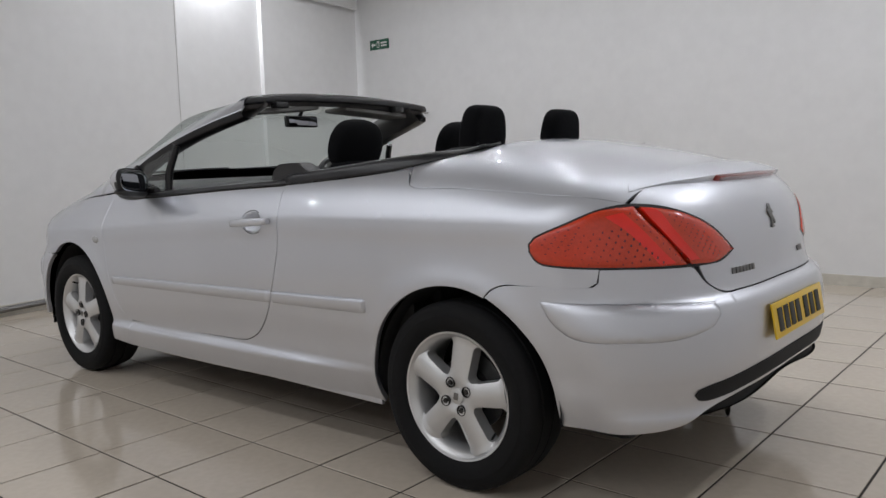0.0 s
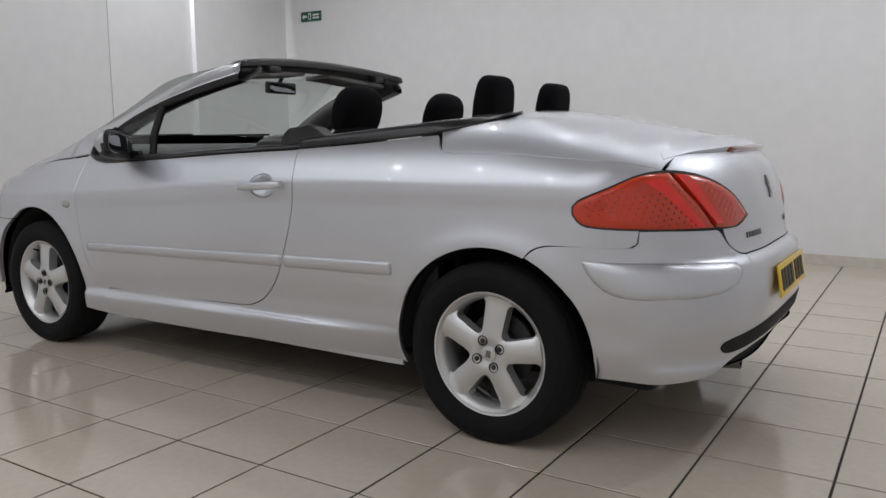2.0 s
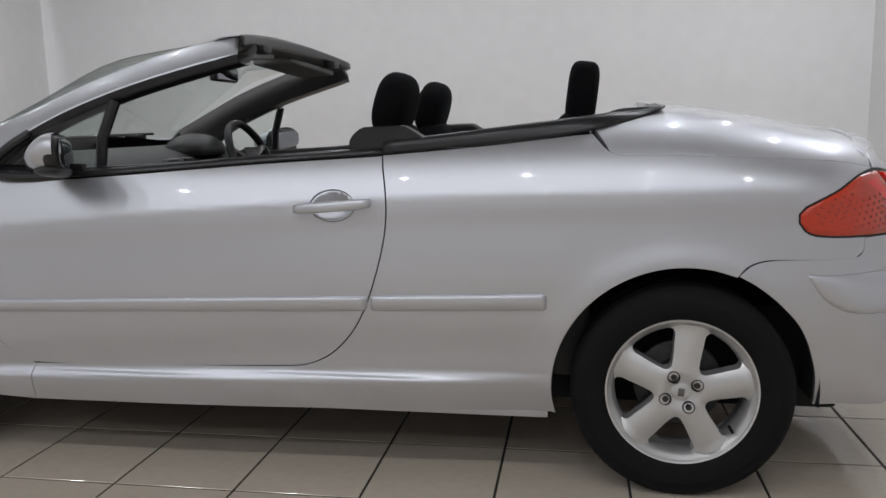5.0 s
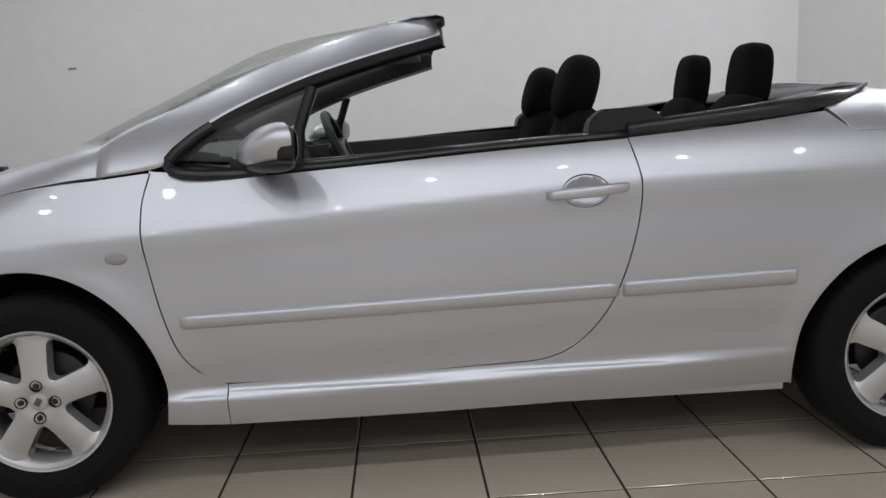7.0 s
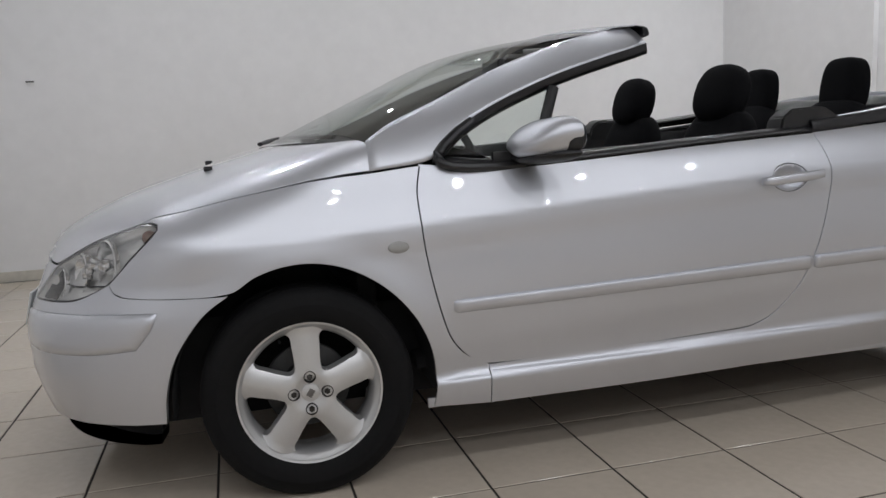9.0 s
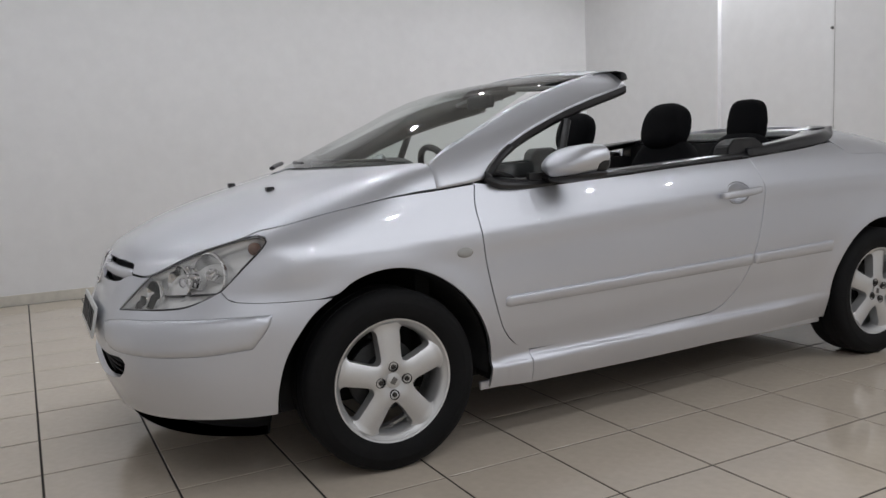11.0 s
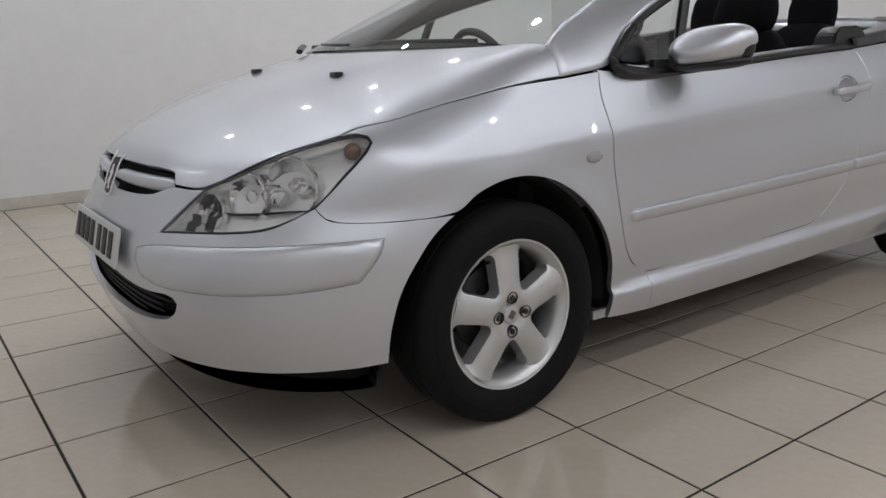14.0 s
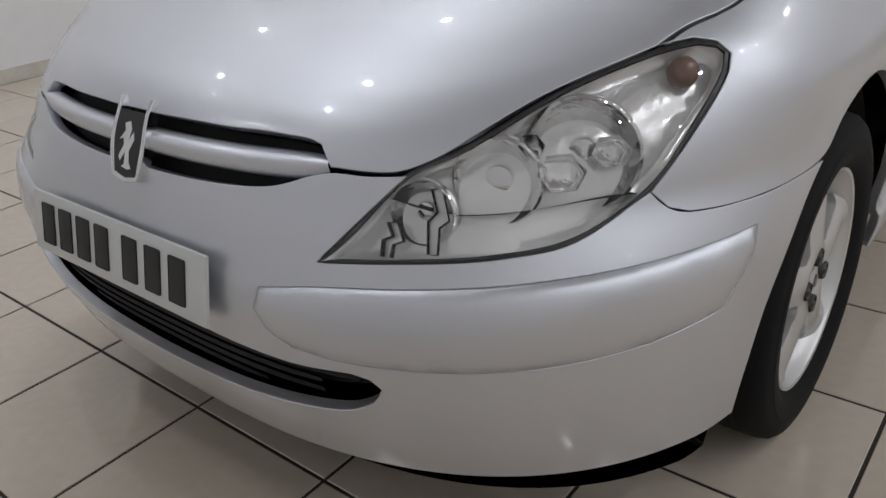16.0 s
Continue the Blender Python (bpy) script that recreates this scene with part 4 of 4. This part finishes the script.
# cowl panel and wipers
loft("cowl", [[(x - .02, y * 1.0, z - .012) for x, y, z in BASE], [(x + .06, y, z - .004) for x, y, z in BASE]], PLASTIC, car, "black scuttle panel under the windscreen", along=30)
for y0, y1 in ((-.50, .10), (.02, .58)):
    pts = []
    for k in range(9):
        y = y0 + (y1 - y0) * k / 8
        pts.append((-.03 + .275 * abs(y / .655) ** 2.2 + .035 + .05 * k / 8 * (y0 < 0), y, 1.052 + .012 * k / 8))
    part("wiper", tube(pts, .0065, 8), SATIN, car, "black wiper arm and blade")
arm = tube([(-.055, .28, 1.036), (-.02, .34, 1.046), (.03, .42, 1.056)], .013, 8, flat=.7)
part("wiper_arm", arm, SATIN, car, "black wiper arm joint")
part("wiper_pivot", box(.13, .19, .46, .56, 1.03, 1.062, .008), SATIN, car, "black wiper pivot cover")
for x, y in ((-.249, -.36), (-.262, .19)):
    z = on_body("top", [x], [y])[0][2]
    part("washer_jet", box(x - .014, x + .014, y - .018, y + .018, z - .004, z + .013, .005, 3), SATIN, car, "small black washer jet")

# door mirrors
def soft_ball(c, size, f):
    b = bmesh.new()
    bmesh.ops.create_uvsphere(b, u_segments=24, v_segments=14, radius=1)
    for v in b.verts:
        q = [math.copysign(abs(k) ** .6, k) * h for k, h in zip(v.co, size)]
        v.co = Vector((c[0] + q[0] - q[1] * .45, c[1] + q[1], c[2] + q[2] - q[1] * .10))
    if f:
        b.transform(Matrix.Diagonal((1, -1, 1, 1)))
    return b


def door_mirror(f):
    m = sub("door_mirror", car)
    b = bmesh.new()
    bmesh.ops.create_uvsphere(b, u_segments=28, v_segments=16, radius=1)
    for v in b.verts:
        x, y, z = v.co
        back = x > .0
        sx = (.03 if back else .105)
        drop = 0 if back else .45 * abs(x) ** 1.6
        v.co = Vector((.752 + math.copysign(abs(x) ** .8, x) * sx, -.905 + math.copysign(abs(y) ** .72, y) * .105 * (1 - .12 * (z < 0)), 1.018 + math.copysign(abs(z) ** .75, z) * .062 * (1 - drop) - .045 * drop))
        v.co.x -= (v.co.y + .905) * .45
        v.co.z += (v.co.y + .905) * -.10
    if f:
        b.transform(Matrix.Diagonal((1, -1, 1, 1)))
    gone = [q for q in b.faces if q.calc_center_median().x - (abs(q.calc_center_median().y) - .905) * .45 > .760]
    bmesh.ops.delete(b, geom=gone, context="FACES")
    part("mirror_cap", b, PAINT, m, "silver mirror cap", angle=80)
    b = soft_ball((.750, -.905, 1.016), (.034, .100, .057), f)
    part("mirror_shell", b, PLASTIC, m, "black mirror shell")
    b = soft_ball((.781, -.905, 1.016), (.006, .088, .046), f)
    part("mirror_glass", b, MIRROR, m, "mirror glass")
    b = tube([(.66, -.745, .955), (.68, -.79, .963), (.72, -.86, .968)], .026, 10, flat=.8)
    box(.60, .76, -.80, -.775, .945, .985, .008, bm=b)
    if f:
        b.transform(Matrix.Diagonal((1, -1, 1, 1)))
    part("mirror_foot", b, PLASTIC, m, "black mirror foot")
    b = bmesh.new()
    bmesh.ops.create_uvsphere(b, u_segments=22, v_segments=10, radius=1)
    for v in b.verts:
        x, y, z = v.co
        v.co = Vector((.752 + x * (.036 if x > 0 else .08), -.905 + math.copysign(abs(y) ** .75, y) * .098, .966 + z * .020))
        v.co.x -= (v.co.y + .905) * .45
        v.co.z += (v.co.y + .905) * -.10
    if f:
        b.transform(Matrix.Diagonal((1, -1, 1, 1)))
    part("mirror_base", b, PLASTIC, m, "black mirror underside")


both(door_mirror)

# ---- wheels ----
def wheel(name, x, y, turn):
    w = new(name)
    w.parent = car
    w.matrix_basis = pose(x, y, .312, 0, turn, 0 if y < 0 else 180)
    return w


def build_wheel(x, y, turn):
    w = wheel("wheel", x, y, turn)
    part("tyre", lathe([(.215, -.17), (.25, -.185), (.285, -.182), (.304, -.165), (.3115, -.14), (.312, -.09), (.3125, -.088), (.308, -.086), (.308, -.080), (.3125, -.078), (.3125, -.03), (.308, -.028), (.308, -.022), (.3125, -.020), (.312, -.005), (.308, .012), (.297, .024), (.285, .029), (.270, .031), (.268, .0325), (.252, .032), (.235, .028), (.222, .020), (.212, .012), (.208, -.01)], 72), RUBBER, w, "black low-profile tyre")
    part("rim", lathe([(.209, -.17), (.205, -.12), (.190, -.10), (.183, -.05), (.186, -.015), (.196, .002), (.204, .008), (.2075, .014), (.2135, .016), (.2145, .010), (.212, 0)], 72), ALLOY, w, "silver alloy rim")
    # five-spoke face: a disc with five rounded openings
    hub_r, out_r = .060, .198
    circle = np.array([(out_r * math.cos(a), out_r * math.sin(a)) for a in np.linspace(0, 2 * math.pi, 96)[:-1]])
    holes = []
    for i in range(5):
        a0 = radians(72 * i + 54)
        raw = [(.079, -.10), (.079, .10), (.102, .25), (.145, .345), (.176, .375), (.187, .31), (.190, 0), (.187, -.31), (.176, -.375), (.145, -.345), (.102, -.25)]
        pts = [(r * math.cos(a0 + t), r * math.sin(a0 + t)) for r, t in raw]
        h = outline(pts, step=.006, turn=75)
        holes.append(h if area(h) > 0 else h[::-1])
    v2, tris = fill(circle, holes, .008)

    def height(q):
        r = np.hypot(q[:, 0], q[:, 1])
        a = np.arctan2(q[:, 1], q[:, 0])
        off = np.abs((a - radians(90) + math.pi / 5) % (2 * math.pi / 5) - math.pi / 5) * r
        return .004 + .010 * np.clip(1 - (r / .2) ** 2, 0, 1) - .012 * np.exp(-(r / .045) ** 4) - .010 * (off / .04) ** 2 * (r > .03) * np.clip((r - .05) / .05, 0, 1) + .006 * np.clip((r - .18) / .02, 0, 1)
    top = height(v2)
    verts = [(a, -t, b) for (a, b), t in zip(v2, top)]
    faces = [tuple(t) for t in tris]
    n0 = len(verts)
    count = {}
    for t in faces:
        for e in ((t[0], t[1]), (t[1], t[2]), (t[2], t[0])):
            count[tuple(sorted(e))] = count.get(tuple(sorted(e)), 0) + 1
    free = [e for t in faces for e in ((t[0], t[1]), (t[1], t[2]), (t[2], t[0])) if count[tuple(sorted(e))] == 1]
    low = {}
    for i, j in free:
        for k in (i, j):
            if k not in low:
                low[k] = len(verts)
                q = verts[k]
                verts.append((q[0] * .995, q[1] + .045, q[2] * .995))
    faces += [(j, i, low[i], low[j]) for i, j in free]
    b = bmesh.new()
    bv = [b.verts.new(q) for q in verts]
    for q in faces:
        try:
            b.faces.new([bv[int(i)] for i in q])
        except ValueError:
            pass
    part("spoke_face", b, ALLOY, w, "five broad silver spokes", angle=50)
    part("brake_disc", lathe([(.0, -.075), (.12, -.075), (.128, -.08), (.128, -.095), (0, -.095)], 40), DISC, w, "dark steel brake disc")
    part("brake_drum", lathe([(0, -.06), (.07, -.062), (.078, -.075)], 24), DARK, w)
    cap = lathe([(0, .011), (.018, .0105), (.026, .008), (.028, -.002)], 28)
    cap = part("centre_cap", cap, ALLOY, w, "silver centre cap with emblem")
    e = box(-.009, .009, -.0135, -.009, -.012, .012, .002)
    part("cap_emblem", e, STEEL, cap, "grey emblem shape")
    for i in range(4):
        a = radians(90 * i + 34)
        bolt = lathe([(0, .004), (.0075, .004), (.009, .001), (.010, -.008)], 6)
        lathe([(.0135, -.004), (.0165, .0035), (.018, .001), (.018, -.01)], 18, bm=bolt)
        bolt.transform(Matrix.Translation((.049 * math.cos(a), -.0125, .049 * math.sin(a))))
        part("wheel_bolt", bolt, BOLT, w, "dark wheel bolt")
    b = tube([(.150, .015, -.085), (.158, -.012, -.092)], .0045, 6)
    part("valve", b, RUBBER, w, "black tyre valve")
    return w


HUB_Y = .828
first_wheel = build_wheel(2.605, -HUB_Y, 8)
tagged(first_wheel, "silver five-spoke alloy wheel with black tyre")
for x, y, turn in ((0, -HUB_Y, -146), (0, HUB_Y, 20), (2.605, HUB_Y, 40)):
    copy_thing(first_wheel, pose(x, y, .312, 0, turn, 0 if y < 0 else 180))

# ---- underside, wheel wells, inner shell behind the gaps ----
under = sub("underbody")
part("floor_pan", box(-.55, 3.1, -.60, .60, .19, .52, .03), DARK, under, "dark underbody")
part("sill_seam", box(.36, 2.225, -.80, -.785, .204, .235, .003), PAINT, under, "silver sill flange")
part("sill_seam", box(.36, 2.225, .785, .80, .204, .235, .003), PAINT, under, "silver sill flange")
part("inner_block", box(.46, 2.15, -.78, .78, .20, .33, .01), DARK, under)
for cx, r in ((0, .384), (2.605, .374)):
    for s in (1, -1):
        b = lathe([(r, -.30), (r, .0), (r + .004, .012)], 30, start=-6, sweep=192)
        b.transform(Matrix.Translation((cx, s * -.800, .31)) @ (Matrix.Identity(4) if s > 0 else Matrix.Diagonal((1, -1, 1, 1))))
        part("wheel_arch_liner", b, DARK, under, "black wheel arch liner")
panel("air_deflector", "nose", mirrored([(0, .255), (45, .28), (66, .285), (65.5, .205), (45, .200), (0, .20)]), DARK, under, "black rubber air deflector", lift=-.08, gap=0, step=.04)
SHELL = [(-.30, .60)] + arch(0, .40, 133, -14)[0:] + [(.42, .235), (2.2, .235)] + arch(2.605, .39, 191, 60) + [(2.9, .68), (3.1, .75), (3.12, .90), (2.4, .97), (2.2, 1.0), (1.7, .96), (.5, .93), (.1, .92), (-.36, .78)]
both(lambda f: panel("inner_side", "side", SHELL, DARK, under, flip=f, lift=-.022, gap=0, step=.05))
panel("inner_nose", "nose", mirrored([(0, .64), (20, .64), (30, .58), (50, .60), (66, .62), (66, .30), (60, .28), (0, .25)]), DARK, under, lift=-.075, gap=0, step=.05)
panel("inner_nose_top", "nose", mirrored([(0, .70), (30, .69), (40, .66), (60, .66), (66, .60), (66, .56), (30, .56), (0, .62)]), DARK, under, lift=-.10, gap=0, step=.05)
panel("inner_tail", "tail", mirrored([(0, .96), (50, .95), (60, .91), (84, .80), (84, .64), (78, .50), (73, .32), (50, .31), (0, .34)]), DARK, under, lift=-.03, gap=0, step=.05)
panel("inner_bonnet", "top", [(-.60, -.50), (-.35, -.70), (.22, -.72), (.22, .72), (-.35, .70), (-.60, .50)], DARK, under, lift=-.025, gap=0, step=.06)
exhaust = lathe([(.024, -.12), (.027, -.12), (.027, .03), (.0265, .034), (.023, .034), (.0225, -.10), (0, -.10)], 24)
exhaust.transform(Matrix.Translation((3.300, -.42, .294)) @ pose(0, 0, 0, 0, 0, 90) @ pose(0, 0, 0, -6))
part("exhaust_tip", exhaust, STEEL, under, "round steel exhaust tip")

# ---- cabin ----
cabin = sub("cabin_lining")
part("cabin_floor", box(.35, 2.45, -.70, .70, .30, .34, .01), DARK, cabin, "dark carpet")
for s in (1, -1):
    card = box(.45, 1.78, s * .735 - .032, s * .735 + .032, .32, .955, .012)
    for v in card.verts:
        if v.co.z > .9:
            v.co.z += (v.co.x - .45) * .036 + .004
    part("door_card", card, PLASTIC, cabin, "black door lining")
    part("rear_side_card", box(1.76, 2.35, s * .69 - .06, s * .69 + .06, .32, 1.01, .02), PLASTIC, cabin, "black rear side lining")
part("bulkhead", box(.18, .24, -.66, .66, .30, .98, .01), DARK, cabin)
rear_sill = loft("rear_shelf", [[(2.36, y, 1.075) for y in (-.62, -.3, .3, .62)], [(2.44, y, 1.118 - .01 * abs(y)) for y in (-.62, -.3, .3, .62)], [(2.545, y * .95, 1.128 - .02 * abs(y)) for y in (-.62, -.3, .3, .62)]], SATIN, cabin, "black rear shelf", thick=.01)
part("rear_bulkhead", box(2.36, 2.40, -.66, .66, .35, 1.07, .01), DARK, cabin)

# dashboard with binnacle, vents and steering wheel
dash = sub("dashboard")
loft("dash_top", [[(.22, y, 1.000) for y in (-.68, -.3, .3, .68)], [(.40, y, 1.012) for y in (-.68, -.3, .3, .68)], [(.58, y, .985) for y in (-.68, -.3, .3, .68)], [(.66, y, .90) for y in (-.68, -.3, .3, .68)], [(.62, y, .70) for y in (-.68, -.3, .3, .68)]], PLASTIC, dash, "black moulded dashboard", across=16)
b = bmesh.new()
bmesh.ops.create_uvsphere(b, u_segments=20, v_segments=12, radius=1)
for v in b.verts:
    v.co = Vector((.56 + v.co.x * .12, .34 + v.co.y * .19, .985 + max(v.co.z, -.3) * .078))
part("instrument_hood", b, PLASTIC, dash, "black instrument hood")
for y in (-.06, .06, -.58):
    ring = box(.640, .668, y - .045, y + .045, .915, .965, .006)
    part("air_vent", ring, STEEL, dash, "grey framed air vent")
    for z in (.925, .94, .955):
        part("vent_slat", box(.664, .672, y - .036, y + .036, z - .004, z + .004), SATIN, dash)
part("console", box(.60, 1.5, -.11, .11, .34, .60, .03), PLASTIC, dash, "black centre console")
sw = sub("steering_wheel", car)
m = Matrix.Translation((.84, .34, .935)) @ pose(0, 0, 0, 0, -24, 0)
ring = bmesh.new()
n, k = 48, 10
vs = [[ring.verts.new(((.018 * math.sin(2 * math.pi * j / k)), (.185 + .016 * math.cos(2 * math.pi * j / k)) * math.cos(2 * math.pi * i / n), (.185 + .016 * math.cos(2 * math.pi * j / k)) * math.sin(2 * math.pi * i / n))) for j in range(k)] for i in range(n)]
for i in range(n):
    for j in range(k):
        ring.faces.new((vs[i][j], vs[(i + 1) % n][j], vs[(i + 1) % n][(j + 1) % k], vs[i][(j + 1) % k]))
ring.transform(m)
part("wheel_ring", ring, PLASTIC, sw, "black leather steering wheel rim")
hub = box(-.05, .012, -.07, .07, -.06, .06, .02, 3)
hub.transform(m)
part("wheel_hub", hub, PLASTIC, sw, "black steering wheel boss")
for a in (20, 160, 270):
    sp = tube([(-.01, .05 * math.cos(radians(a)), .05 * math.sin(radians(a))), (0, .18 * math.cos(radians(a)), .18 * math.sin(radians(a)))], .016, 8)
    sp.transform(m)
    part("wheel_spoke", sp, STEEL if a != 270 else PLASTIC, sw, "grey wheel spoke")


# ---- seats ----
def soft(cx, cy, cz, hx, hy, hz, power=.5, lean=0.0, bm=None, taper=0.0):
    """A padded cushion: a squared ball, leaning back by degrees."""
    out = bm or bmesh.new()
    made = bmesh.ops.create_uvsphere(out, u_segments=28, v_segments=16, radius=1)["verts"]
    t = pose(cx, cy, cz, 0, lean, 0)
    for v in made:
        c = [math.copysign(abs(q) ** power, q) for q in v.co]
        v.co = t @ Vector((c[0] * hx, c[1] * hy * (1 - taper * max(c[2], 0)), c[2] * hz))
    return out


def seat(name, x, y, rear=False):
    s = sub(name)
    lean = 14 if not rear else 16
    part("seat_cushion", soft(x - .22, y, .52, .27, .25, .09, .6), CLOTH, s, "dark cloth cushion")
    part("seat_back", soft(x - .02, y, .80, .075, .235, .300 if not rear else .32, .55, lean, taper=.22), CLOTH, s, "dark cloth backrest")
    if rear:
        h = part("headrest", soft(x + .086, y, 1.170, .052, .108, .112, .5, 7, taper=.16), CLOTH, s, "upright black rear headrest")
    else:
        h = part("headrest", soft(x + .030, y, 1.150, .066, .138, .112, .72, lean + 2, taper=.1), CLOTH, s, "rounded black headrest")
    for d in (-.05, .05):
        part("headrest_post", tube([(x + .03, y + d, 1.02), (x + .05, y + d, 1.12)], .006), STEEL, h)
    return s


for y in (-.365, .365 - .03):
    tagged(seat("front_seat", 1.655, y), "black cloth front seat with rounded headrest")
for y in (-.29, .27):
    tagged(seat("rear_seat", 2.235, y, True), "black cloth rear seat with tall headrest")

# ---- floor: grout bed and single glazed tiles ----
floor = part("floor", box(-3.6, 5.8, FRONT, BACK, -.10, -.0025), GROUT, None)
tagged(floor, "cream glazed ceramic tiled floor with dark joints", "floor", kind="structure")
SX, SY, GAP, TURN = .394, .410, .0078, .007
def tile_mesh(name):
    hx, hy = SX / 2 - GAP / 2, SY / 2 - GAP / 2
    b = box(-hx, hx, -hy, hy, -.006, 0)
    top = [e for e in b.edges if all(v.co.z > -.001 for v in e.verts)]
    bmesh.ops.bevel(b, geom=top, offset=.0015, segments=1, affect="EDGES")
    me = bpy.data.meshes.new(name)
    b.to_mesh(me)
    b.free()
    me.materials.append(TILE)
    return me


shared = tile_mesh("tile")
c, s = math.cos(TURN), math.sin(TURN)
rest_v, rest_f = [], []
base = [tuple(v.co) for v in shared.vertices]
polys = [tuple(p.vertices) for p in shared.polygons]
for i in range(-11, 13):
    for j in range(-14, 13):
        u, v = (i + .5) * SX, (j + .5) * SY
        x, y = .893 + u * c - v * s, -.985 + u * s + v * c
        if not (-3.3 < x < 5.5 and FRONT + .2 < y < BACK - .0):
            continue
        if x < west(y)[0] - .25 and y > -1.4 or x > east(y)[0] + .25:
            continue
        dz, rx, ry = random.uniform(-.0004, .0004), random.uniform(-.0016, .0016), random.uniform(-.0016, .0016)
        m = Matrix.Translation((x, y, dz)) @ Euler((rx, ry, TURN)).to_matrix().to_4x4()
        if -2.4 < x < 4.7 and -2.75 < y < BACK:
            ob = new("tile", shared)
            ob.parent = floor
            ob.matrix_basis = m
        else:
            at = len(rest_v)
            rest_v += [tuple(m @ Vector(q)) for q in base]
            rest_f += [tuple(at + k for k in p) for p in polys]
rest = mesh_object("outer_tiles", rest_v, rest_f, TILE, floor)
tagged(rest, kind="stuff")
